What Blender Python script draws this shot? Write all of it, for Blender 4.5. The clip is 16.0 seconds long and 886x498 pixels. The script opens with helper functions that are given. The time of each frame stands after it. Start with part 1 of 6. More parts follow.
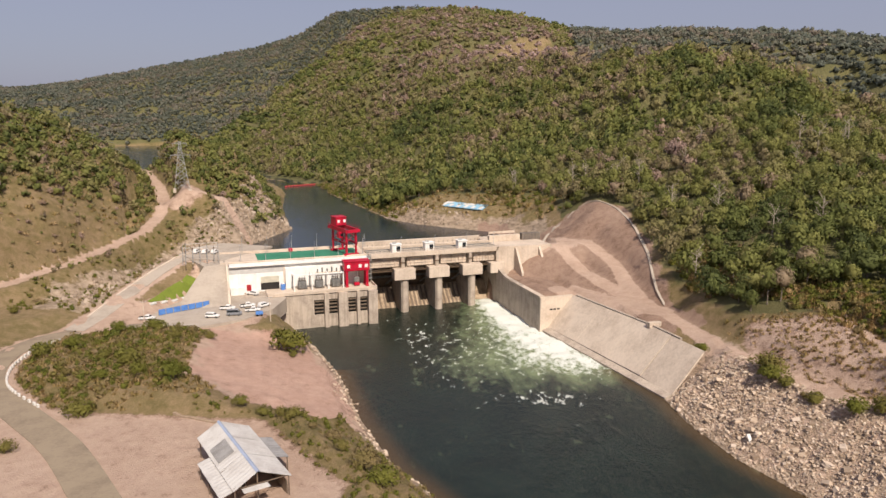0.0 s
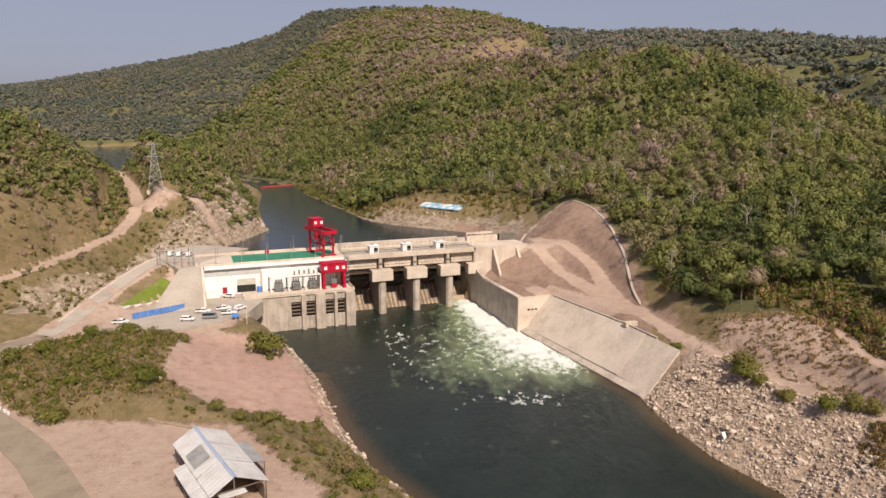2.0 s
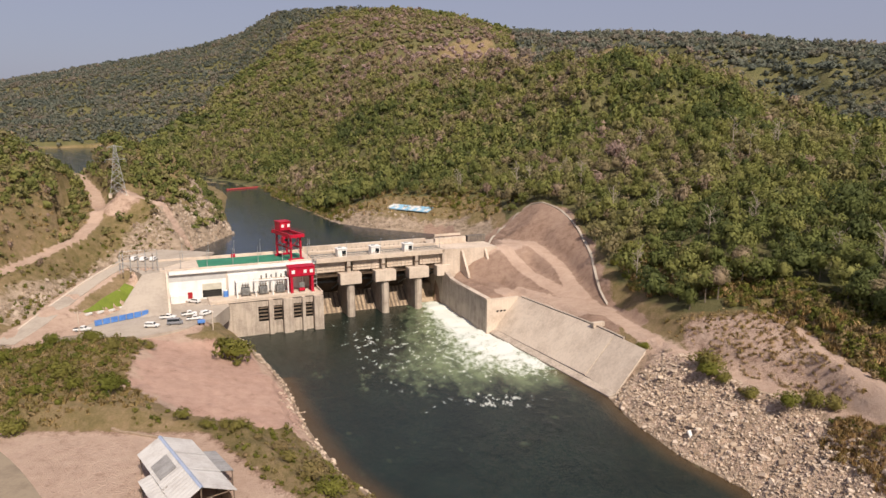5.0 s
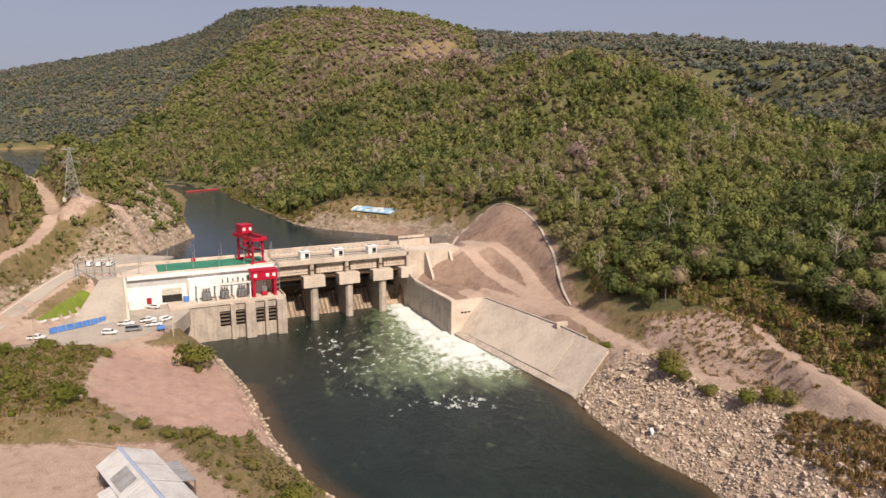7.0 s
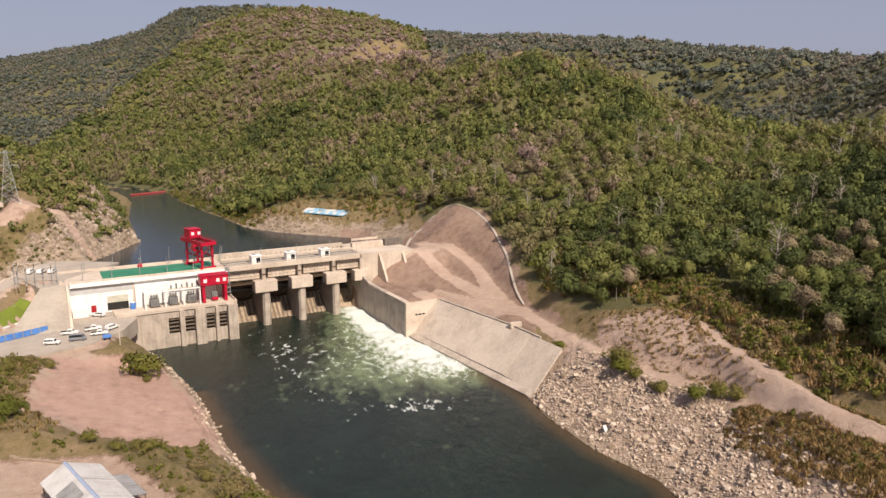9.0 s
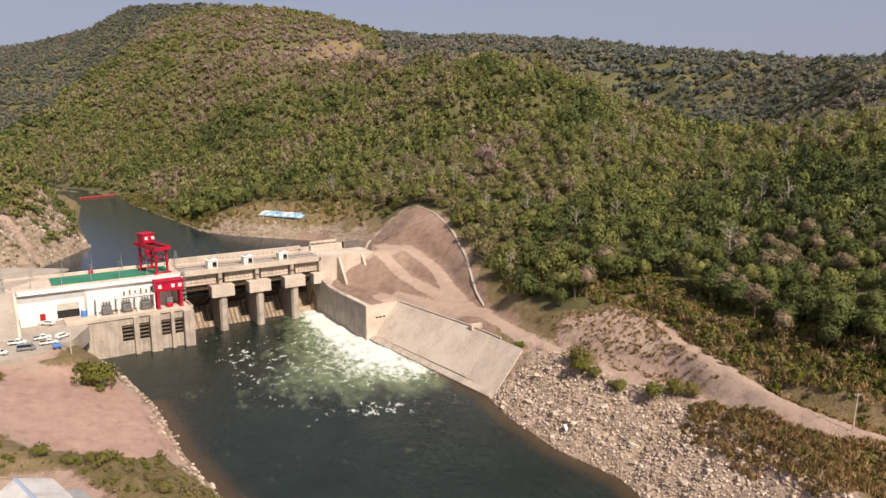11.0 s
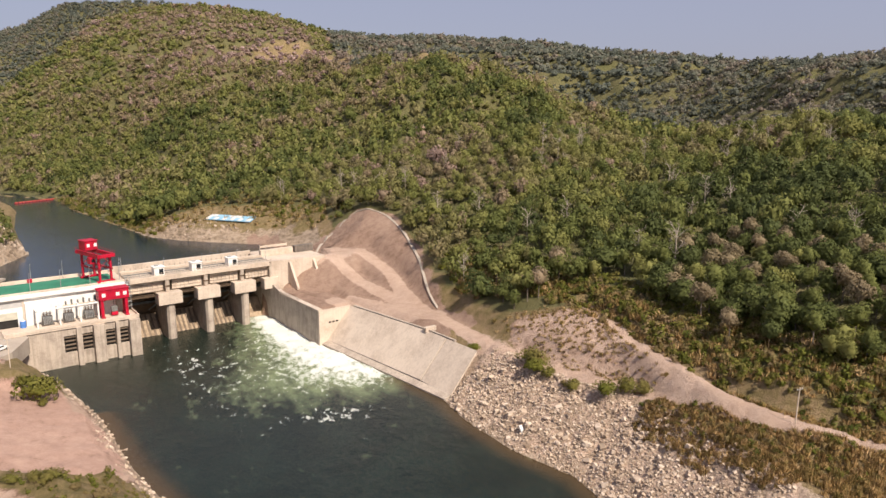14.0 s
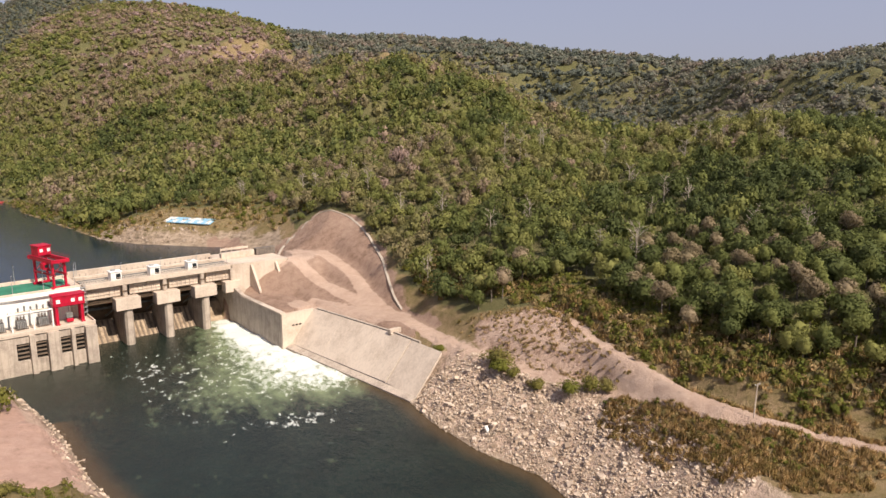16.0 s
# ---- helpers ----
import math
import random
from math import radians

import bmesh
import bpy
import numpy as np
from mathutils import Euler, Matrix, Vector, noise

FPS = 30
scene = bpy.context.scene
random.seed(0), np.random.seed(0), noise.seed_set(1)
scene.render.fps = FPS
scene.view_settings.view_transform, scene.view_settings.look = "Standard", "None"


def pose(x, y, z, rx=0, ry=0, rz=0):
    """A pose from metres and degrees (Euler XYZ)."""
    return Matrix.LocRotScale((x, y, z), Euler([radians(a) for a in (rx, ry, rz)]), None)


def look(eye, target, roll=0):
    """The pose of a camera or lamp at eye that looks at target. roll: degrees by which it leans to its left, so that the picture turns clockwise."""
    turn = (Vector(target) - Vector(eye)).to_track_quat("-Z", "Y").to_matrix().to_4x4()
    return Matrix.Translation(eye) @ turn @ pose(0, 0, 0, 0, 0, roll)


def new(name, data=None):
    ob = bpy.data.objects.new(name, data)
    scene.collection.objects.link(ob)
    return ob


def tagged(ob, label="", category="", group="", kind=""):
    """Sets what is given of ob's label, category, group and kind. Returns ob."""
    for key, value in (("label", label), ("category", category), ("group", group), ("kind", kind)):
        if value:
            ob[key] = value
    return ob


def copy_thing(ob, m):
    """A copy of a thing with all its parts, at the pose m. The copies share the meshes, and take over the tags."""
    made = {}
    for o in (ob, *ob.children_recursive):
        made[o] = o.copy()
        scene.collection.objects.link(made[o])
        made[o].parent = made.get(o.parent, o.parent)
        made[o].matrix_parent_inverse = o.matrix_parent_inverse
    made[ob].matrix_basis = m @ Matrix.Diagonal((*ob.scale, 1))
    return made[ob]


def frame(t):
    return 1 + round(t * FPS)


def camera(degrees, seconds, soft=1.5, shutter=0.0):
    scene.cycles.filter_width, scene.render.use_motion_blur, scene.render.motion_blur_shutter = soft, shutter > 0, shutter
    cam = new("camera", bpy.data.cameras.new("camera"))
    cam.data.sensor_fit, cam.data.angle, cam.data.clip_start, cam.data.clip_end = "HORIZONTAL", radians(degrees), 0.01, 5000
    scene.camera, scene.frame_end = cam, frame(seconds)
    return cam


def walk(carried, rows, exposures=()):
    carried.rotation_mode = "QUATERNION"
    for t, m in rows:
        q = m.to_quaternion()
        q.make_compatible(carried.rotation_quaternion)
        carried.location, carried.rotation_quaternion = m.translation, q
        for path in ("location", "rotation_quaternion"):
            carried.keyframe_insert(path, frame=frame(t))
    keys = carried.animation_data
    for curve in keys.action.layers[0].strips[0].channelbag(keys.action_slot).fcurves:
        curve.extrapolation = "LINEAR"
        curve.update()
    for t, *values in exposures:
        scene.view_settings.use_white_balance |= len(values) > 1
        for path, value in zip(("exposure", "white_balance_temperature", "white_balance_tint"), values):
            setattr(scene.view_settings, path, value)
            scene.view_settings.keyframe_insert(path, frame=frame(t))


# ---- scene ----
cam = camera(64.36, 16.0)
# seconds, place, then turn to the left, tilt up, lean (degrees)
PATH = [
    (0, 0.00, 0.00, 80.81, 0.00, -10.85, -0.04),
    (0.5, 0.00, 0.05, 80.90, -0.48, -10.85, -0.04),
    (1, 0.02, 0.09, 81.00, -0.93, -10.85, -0.04),
    (1.5, 0.04, 0.13, 81.10, -1.40, -10.84, -0.03),
    (2, 0.06, 0.17, 81.20, -1.84, -10.85, -0.00),
    (2.5, 0.08, 0.21, 81.31, -2.25, -10.86, -0.02),
    (3, 0.10, 0.25, 81.43, -2.68, -10.84, -0.02),
    (3.5, 0.12, 0.29, 81.55, -3.07, -10.84, -0.02),
    (4, 0.13, 0.32, 81.68, -3.50, -10.84, -0.02),
    (6.5, 0.04, 0.50, 82.40, -6.49, -10.80, 0.00),
    (7, -0.01, 0.54, 82.56, -7.45, -10.80, 0.01),
    (7.5, -0.08, 0.58, 82.73, -8.44, -10.81, 0.00),
    (8, -0.15, 0.62, 82.90, -9.44, -10.80, 0.01),
    (8.5, -0.24, 0.66, 83.07, -10.40, -10.79, 0.01),
    (9, -0.33, 0.70, 83.25, -11.36, -10.79, 0.01),
    (9.5, -0.44, 0.75, 83.43, -12.30, -10.79, -0.02),
    (10, -0.55, 0.79, 83.61, -13.20, -10.79, -0.01),
    (12.5, -1.17, 1.08, 84.51, -16.82, -10.78, -0.04),
    (13, -1.29, 1.14, 84.68, -17.45, -10.79, -0.04),
    (13.5, -1.40, 1.22, 84.85, -18.14, -10.79, -0.01),
    (14, -1.49, 1.30, 85.01, -18.88, -10.79, -0.05),
    (14.5, -1.57, 1.38, 85.16, -19.64, -10.80, -0.04),
    (15, -1.63, 1.47, 85.31, -20.36, -10.80, -0.05),
    (15.5, -1.66, 1.57, 85.44, -21.21, -10.82, -0.05),
    (16, -1.66, 1.67, 85.56, -21.94, -10.83, -0.07),
]
walk(cam, [(t, pose(x, y, z, 90 + up, 0, turn) @ pose(0, 0, 0, 0, 0, lean)) for t, x, y, z, turn, up, lean in PATH],
     exposures=[(0, 0.36), (8, 0.42), (12.5, 0.52), (16, 0.62)])

# ---- light ----
SUN_AZ, SUN_EL = 158.0, 47.0   # degrees clockwise from +y, and above the horizon
world = bpy.data.worlds.new("sky")
scene.world = world
world.use_nodes = True
wn = world.node_tree
sky = wn.nodes.new("ShaderNodeTexSky")
sky.sky_type = "NISHITA"
sky.sun_disc = False
sky.sun_elevation = radians(SUN_EL)
sky.sun_rotation = radians(SUN_AZ)
sky.air_density = 1.0
sky.dust_density = 2.0
sky.ozone_density = 1.5
wn.nodes["Background"].inputs["Strength"].default_value = 0.15
haze = wn.nodes.new("ShaderNodeMix")
haze.data_type = "RGBA"
haze.inputs["Factor"].default_value = 0.86
haze.inputs["B"].default_value = (1.52, 1.50, 2.02, 1)
wn.links.new(sky.outputs[0], haze.inputs["A"])
wn.links.new(haze.outputs["Result"], wn.nodes["Background"].inputs["Color"])
sun = new("sun", bpy.data.lights.new("sun", "SUN"))
sun.data.energy = 4.2
sun.data.angle = radians(0.6)
sun.data.color = (1.0, 0.88, 0.755)
az, el = radians(SUN_AZ), radians(SUN_EL)
sun.matrix_world = look((0, 0, 300), Vector((0, 0, 300)) - Vector((math.sin(az) * math.cos(el), math.cos(az) * math.cos(el), math.sin(el))))
scene.view_settings.exposure = 0.36


# ---- materials ----
def material(name, rough=0.8, metal=0.0):
    m = bpy.data.materials.new(name)
    m.use_nodes = True
    b = m.node_tree.nodes["Principled BSDF"]
    b.inputs["Roughness"].default_value = rough
    b.inputs["Metallic"].default_value = metal
    b.inputs["Specular IOR Level"].default_value = 0.3
    return m, m.node_tree, b


def coords(nt):
    return nt.nodes.new("ShaderNodeNewGeometry").outputs["Position"]


def noise_node(nt, vec, scale, detail=4.0, rough=0.6):
    n = nt.nodes.new("ShaderNodeTexNoise")
    n.inputs["Scale"].default_value = scale
    n.inputs["Detail"].default_value = detail
    n.inputs["Roughness"].default_value = rough
    nt.links.new(vec, n.inputs["Vector"])
    return n.outputs["Fac"]


def ramp_node(nt, fac, stops):
    r = nt.nodes.new("ShaderNodeValToRGB")
    while len(r.color_ramp.elements) < len(stops):
        r.color_ramp.elements.new(0.5)
    for e, (p, c) in zip(r.color_ramp.elements, stops):
        e.position = p
        e.color = (*c, 1) if len(c) == 3 else c
    nt.links.new(fac, r.inputs["Fac"])
    return r.outputs["Color"]


def mix_node(nt, fac, a, b, kind="MIX"):
    m = nt.nodes.new("ShaderNodeMix")
    m.data_type = "RGBA"
    m.blend_type = kind
    for sock, val in ((m.inputs["Factor"], fac), (m.inputs["A"], a), (m.inputs["B"], b)):
        if isinstance(val, (int, float)):
            sock.default_value = val
        elif isinstance(val, tuple):
            sock.default_value = (*val, 1)
        else:
            nt.links.new(val, sock)
    return m.outputs["Result"]


def math_node(nt, op, a, b=0.0):
    m = nt.nodes.new("ShaderNodeMath")
    m.operation = op
    for sock, val in ((m.inputs[0], a), (m.inputs[1], b)):
        if isinstance(val, (int, float)):
            sock.default_value = val
        else:
            nt.links.new(val, sock)
    return m.outputs[0]


def bump_node(nt, bsdf, height, dist, strength=0.6):
    b = nt.nodes.new("ShaderNodeBump")
    b.inputs["Distance"].default_value = dist
    b.inputs["Strength"].default_value = strength
    nt.links.new(height, b.inputs["Height"])
    nt.links.new(b.outputs["Normal"], bsdf.inputs["Normal"])


def worn(name, colour, dark, rough=0.75, scale=0.4, metal=0.0, streaks=0.0, bump=0.01):
    """A plain surface with stains at two scales, and runs down its walls where streaks is over 0."""
    m, nt, b = material(name, rough, metal)
    p = coords(nt)
    big, fine = noise_node(nt, p, scale, 5), noise_node(nt, p, scale * 9, 4)
    mixf = math_node(nt, "ADD", math_node(nt, "MULTIPLY", big, 0.65), math_node(nt, "MULTIPLY", fine, 0.35))
    col = ramp_node(nt, mixf, [(0.36, dark), (0.56, colour)])
    if streaks:
        mp = nt.nodes.new("ShaderNodeMapping")
        mp.inputs["Scale"].default_value = (1.2, 1.2, 0.06)
        nt.links.new(p, mp.inputs["Vector"])
        s = ramp_node(nt, noise_node(nt, mp.outputs[0], 1.0, 3), [(0.45, (1, 1, 1)), (0.75, (1 - streaks,) * 3)])
        col = mix_node(nt, 1.0, col, s, "MULTIPLY")
    nt.links.new(col, b.inputs["Base Color"])
    if bump:
        bump_node(nt, b, fine, bump)
    return m


def attr(nt, name):
    a = nt.nodes.new("ShaderNodeAttribute")
    a.attribute_name = name
    return a.outputs["Fac"]


CONCRETE = worn("concrete", (0.50, 0.42, 0.34), (0.33, 0.27, 0.22), 0.85, 0.25, streaks=0.35)
CONCRETE_PALE = worn("pale_concrete", (0.62, 0.52, 0.42), (0.47, 0.38, 0.30), 0.85, 0.15, streaks=0.12)
# dark concrete; on the hoist deck it also paints the girder-gap shade
CONCRETE_DARK = worn("dark_concrete_gap_shade", (0.20, 0.17, 0.14), (0.12, 0.10, 0.09), 0.9, 0.4, streaks=0.4)
CHUTE = worn("stained_chute", (0.42, 0.32, 0.22), (0.20, 0.14, 0.09), 0.8, 0.3, streaks=0.3)
WHITE = worn("white_paint", (0.80, 0.79, 0.76), (0.68, 0.66, 0.62), 0.6, 0.3, streaks=0.12, bump=0.0)
RED = worn("red_paint", (0.48, 0.008, 0.035), (0.30, 0.006, 0.022), 0.45, 0.5, bump=0.0)
RED_DARK = worn("dull_red_paint", (0.30, 0.02, 0.035), (0.2, 0.012, 0.02), 0.55, 0.5, bump=0.0)
GREEN_ROOF = worn("green_roof_coat", (0.045, 0.22, 0.13), (0.03, 0.15, 0.09), 0.7, 0.2)
STEEL = worn("galvanised_steel", (0.42, 0.42, 0.41), (0.28, 0.28, 0.27), 0.5, 0.6, metal=0.4, bump=0.0)
# near-black; on the powerhouse it paints the unlit inside of the openings
DARK = worn("painted_dark", (0.03, 0.028, 0.025), (0.02, 0.018, 0.016), 0.9, 0.5, bump=0.0)
BROWN_STEEL = worn("brown_steel", (0.16, 0.11, 0.07), (0.08, 0.055, 0.04), 0.6, 0.5, metal=0.2, bump=0.0)
GREY_STEEL = worn("grey_steel", (0.20, 0.20, 0.19), (0.12, 0.12, 0.11), 0.6, 0.5, bump=0.0)
GLASS_DARK = worn("dark_glass", (0.02, 0.025, 0.03), (0.015, 0.02, 0.025), 0.1, 0.5, bump=0.0)
BLUE = worn("blue_sheet", (0.10, 0.24, 0.58), (0.06, 0.16, 0.45), 0.5, 0.6, bump=0.0)
PALE_BLUE = worn("pale_blue_sheet", (0.30, 0.52, 0.66), (0.2, 0.38, 0.52), 0.45, 0.5, bump=0.0)
TIN = worn("weathered_tin", (0.60, 0.58, 0.55), (0.46, 0.43, 0.40), 0.45, 0.3, bump=0.0)
TIN_GREY = worn("grey_tin", (0.33, 0.32, 0.31), (0.22, 0.21, 0.2), 0.5, 0.4, bump=0.0)
TIN_BLUE = worn("bluish_tin", (0.36, 0.42, 0.55), (0.28, 0.33, 0.45), 0.4, 0.4, bump=0.0)
WOOD = worn("grey_wood", (0.20, 0.15, 0.11), (0.12, 0.09, 0.065), 0.85, 1.0)
ASPHALT = worn("dusty_asphalt", (0.28, 0.225, 0.16), (0.21, 0.165, 0.12), 0.9, 0.2)
YARD_PAVE = worn("dusty_paving", (0.42, 0.36, 0.295), (0.32, 0.27, 0.22), 0.9, 0.12)
KERB = worn("kerb_white", (0.70, 0.68, 0.64), (0.5, 0.47, 0.43), 0.7, 0.8, bump=0.0)
TYRE = worn("tyre_rubber", (0.02, 0.02, 0.02), (0.015, 0.015, 0.015), 0.9, 1.0, bump=0.0)
BARK = worn("bark", (0.22, 0.18, 0.14), (0.10, 0.08, 0.06), 0.9, 1.5)
LAWN = worn("lawn", (0.17, 0.215, 0.03), (0.12, 0.155, 0.025), 0.9, 0.3, bump=0.05)


def ground_material():
    m, nt, b = material("hillside_ground", 0.95)
    p = coords(nt)
    n1, n2, n3 = noise_node(nt, p, 0.035, 6), noise_node(nt, p, 0.35, 6, 0.65), noise_node(nt, p, 2.2, 5, 0.7)
    blend = math_node(nt, "ADD", math_node(nt, "MULTIPLY", n1, 0.35), math_node(nt, "ADD", math_node(nt, "MULTIPLY", n2, 0.4), math_node(nt, "MULTIPLY", n3, 0.25)))
    scrub = ramp_node(nt, blend, [(0.36, (0.10, 0.09, 0.032)), (0.46, (0.19, 0.145, 0.062)), (0.56, (0.28, 0.20, 0.11)), (0.68, (0.36, 0.26, 0.165))])
    soil = ramp_node(nt, blend, [(0.38, (0.20, 0.125, 0.085)), (0.48, (0.31, 0.205, 0.15)), (0.58, (0.39, 0.27, 0.20)), (0.68, (0.46, 0.34, 0.26))])
    pale = ramp_node(nt, blend, [(0.38, (0.42, 0.29, 0.215)), (0.62, (0.58, 0.43, 0.335))])
    vor = nt.nodes.new("ShaderNodeTexVoronoi")
    vor.inputs["Scale"].default_value = 0.28
    mp = nt.nodes.new("ShaderNodeMapping")
    mp.inputs["Scale"].default_value = (0.8, 0.8, 2.6)
    nt.links.new(p, mp.inputs["Vector"])
    nt.links.new(mp.outputs[0], vor.inputs["Vector"])
    crack = math_node(nt, "ADD", math_node(nt, "MULTIPLY", vor.outputs["Distance"], 0.2), math_node(nt, "MULTIPLY", blend, 0.82))
    rock = ramp_node(nt, crack, [(0.34, (0.13, 0.095, 0.065)), (0.48, (0.31, 0.235, 0.165)), (0.66, (0.52, 0.41, 0.31))])
    red = ramp_node(nt, blend, [(0.38, (0.36, 0.16, 0.13)), (0.62, (0.55, 0.30, 0.24))])
    wig = math_node(nt, "MULTIPLY", math_node(nt, "SUBTRACT", math_node(nt, "ADD", math_node(nt, "MULTIPLY", n2, 0.6), math_node(nt, "MULTIPLY", n3, 0.4)), 0.5), 1.5)

    def edge(name):
        s = math_node(nt, "ADD", attr(nt, name), wig)
        r = nt.nodes.new("ShaderNodeMapRange")
        r.inputs["From Min"].default_value, r.inputs["From Max"].default_value = 0.38, 0.62
        nt.links.new(s, r.inputs["Value"])
        return r.outputs[0]

    litter = ramp_node(nt, blend, [(0.38, (0.085, 0.09, 0.032)), (0.55, (0.145, 0.13, 0.055)), (0.68, (0.22, 0.17, 0.09))])
    col = mix_node(nt, edge("wood"), scrub, litter)
    col = mix_node(nt, edge("rock"), col, rock)
    col = mix_node(nt, edge("soil"), col, soil)
    col = mix_node(nt, edge("track"), col, pale)
    col = mix_node(nt, math_node(nt, "MULTIPLY", edge("red"), 0.35), col, red)
    nt.links.new(col, b.inputs["Base Color"])
    bump_node(nt, b, math_node(nt, "ADD", n3, math_node(nt, "MULTIPLY", vor.outputs["Distance"], attr(nt, "rock"))), 0.9, 0.8)
    return m


def leaf_material(name, stops, patch=0.012, own=0.84):
    """Leaves whose colour goes by the tree and by patches of the hillside, with every spray a little different."""
    m, nt, b = material(name, 0.75)
    p = coords(nt)
    a = noise_node(nt, p, patch, 5, 0.6)
    mixf = math_node(nt, "ADD", math_node(nt, "MULTIPLY", attr(nt, "tint"), own), math_node(nt, "MULTIPLY", a, 1 - own))
    col = ramp_node(nt, mixf, stops)
    g = nt.nodes.new("ShaderNodeNewGeometry")
    vary = ramp_node(nt, g.outputs["Random Per Island"], [(0.0, (0.78, 0.80, 0.76)), (1.0, (1.24, 1.22, 1.2))])
    col = mix_node(nt, 1.0, col, vary, "MULTIPLY")
    nt.links.new(col, b.inputs["Base Color"])
    thin = nt.nodes.new("ShaderNodeBsdfTranslucent")
    nt.links.new(col, thin.inputs["Color"])
    both = nt.nodes.new("ShaderNodeMixShader")
    both.inputs[0].default_value = 0.38
    nt.links.new(b.outputs[0], both.inputs[1])
    nt.links.new(thin.outputs[0], both.inputs[2])
    nt.links.new(both.outputs[0], nt.nodes["Material Output"].inputs["Surface"])
    b.inputs["Specular IOR Level"].default_value = 0.15
    return m


FOREST = leaf_material("forest_leaves", [(0.12, (0.092, 0.112, 0.042)), (0.30, (0.158, 0.178, 0.056)), (0.45, (0.240, 0.239, 0.078)), (0.58, (0.257, 0.222, 0.114)), (0.74, (0.322, 0.234, 0.183)), (0.92, (0.445, 0.325, 0.307))])
# distance haze is painted into these leaf colours: paler, greyer and bluer than FOREST
HAZED_FOREST = leaf_material("hazed_forest_leaves", [(0.15, (0.130, 0.148, 0.125)), (0.42, (0.178, 0.189, 0.148)), (0.62, (0.221, 0.199, 0.157)), (0.85, (0.292, 0.235, 0.196))], 0.006)
BUSH = leaf_material("bush_leaves", [(0.22, (0.105, 0.125, 0.028)), (0.42, (0.175, 0.180, 0.036)), (0.58, (0.225, 0.190, 0.065)), (0.75, (0.30, 0.22, 0.125))], 0.05, 0.5)
DRY = leaf_material("dry_grass", [(0.25, (0.312, 0.244, 0.088)), (0.5, (0.425, 0.306, 0.131)), (0.75, (0.550, 0.400, 0.237))], 0.05, 0.5)
RUST = leaf_material("rusty_scrub", [(0.2, (0.228, 0.187, 0.064)), (0.45, (0.350, 0.238, 0.099)), (0.62, (0.455, 0.297, 0.136)), (0.8, (0.612, 0.425, 0.232))], 0.07, 0.5)
GROUND = ground_material()


def water_material(name, deep, foam):
    m, nt, b = material(name, 0.12)
    b.inputs["IOR"].default_value = 1.33
    b.inputs["Specular IOR Level"].default_value = 0.5
    p = coords(nt)
    # drawn out along the current
    mp = nt.nodes.new("ShaderNodeMapping")
    mp.inputs["Rotation"].default_value = (0, 0, radians(-28))
    mp.inputs["Scale"].default_value = (1.0, 0.55, 1.0)
    nt.links.new(p, mp.inputs["Vector"])
    flow = mp.outputs[0]
    big, mid, fine = noise_node(nt, p, 0.08, 5), noise_node(nt, flow, 0.45, 6, 0.65), noise_node(nt, p, 1.6, 5, 0.7)
    col = ramp_node(nt, big, [(0.35, deep), (0.65, tuple(1.5 * c for c in deep))])
    if foam:
        veil = noise_node(nt, flow, 0.16, 5, 0.6)
        green = math_node(nt, "ADD", attr(nt, "churn"), math_node(nt, "ADD", math_node(nt, "MULTIPLY", math_node(nt, "SUBTRACT", mid, 0.5), 0.7), math_node(nt, "MULTIPLY", math_node(nt, "SUBTRACT", veil, 0.5), 1.5)))
        col = mix_node(nt, ramp_node(nt, green, [(0.22, (0, 0, 0)), (0.95, (1, 1, 1))]), col, (0.20, 0.245, 0.13))
        # thin bright threads where the noise crosses its middle
        def threads(scale):
            n = noise_node(nt, flow, scale, 4, 0.6)
            return math_node(nt, "SUBTRACT", 1.0, math_node(nt, "MULTIPLY", math_node(nt, "ABSOLUTE", math_node(nt, "SUBTRACT", n, 0.5)), 7.0))
        lace = math_node(nt, "MAXIMUM", threads(0.3), math_node(nt, "MULTIPLY", threads(0.75), 0.9))
        tex = math_node(nt, "ADD", math_node(nt, "MULTIPLY", mid, 0.8), math_node(nt, "MULTIPLY", fine, 0.3))
        f = math_node(nt, "ADD", math_node(nt, "MULTIPLY", attr(nt, "foam"), 0.92), math_node(nt, "ADD", math_node(nt, "MULTIPLY", math_node(nt, "SUBTRACT", tex, 0.55), 1.7), math_node(nt, "MULTIPLY", math_node(nt, "SUBTRACT", veil, 0.5), 1.2)))
        white = ramp_node(nt, f, [(0.42, (0, 0, 0)), (1.45, (1, 1, 1))])
        f2 = math_node(nt, "ADD", math_node(nt, "MULTIPLY", attr(nt, "churn"), 0.62), math_node(nt, "ADD", math_node(nt, "MULTIPLY", lace, 0.3), math_node(nt, "MULTIPLY", math_node(nt, "SUBTRACT", tex, 0.55), 1.5)))
        white = mix_node(nt, 1.0, white, ramp_node(nt, f2, [(0.72, (0, 0, 0)), (1.35, (0.65, 0.65, 0.65))]), "ADD")
        w2 = math_node(nt, "ADD", attr(nt, "fleck"), math_node(nt, "ADD", math_node(nt, "MULTIPLY", lace, 0.22), math_node(nt, "MULTIPLY", math_node(nt, "SUBTRACT", tex, 0.55), 3.4)))
        white = mix_node(nt, 1.0, white, ramp_node(nt, w2, [(0.84, (0, 0, 0)), (1.5, (0.8, 0.8, 0.8))]), "ADD")
        col = mix_node(nt, white, col, (0.68, 0.70, 0.64))
        shallow = attr(nt, "shallow")
        col = mix_node(nt, math_node(nt, "MULTIPLY", shallow, 0.55), col, (0.12, 0.07, 0.03))
        r = nt.nodes.new("ShaderNodeMapRange")
        r.inputs["To Min"].default_value, r.inputs["To Max"].default_value = 0.17, 0.8
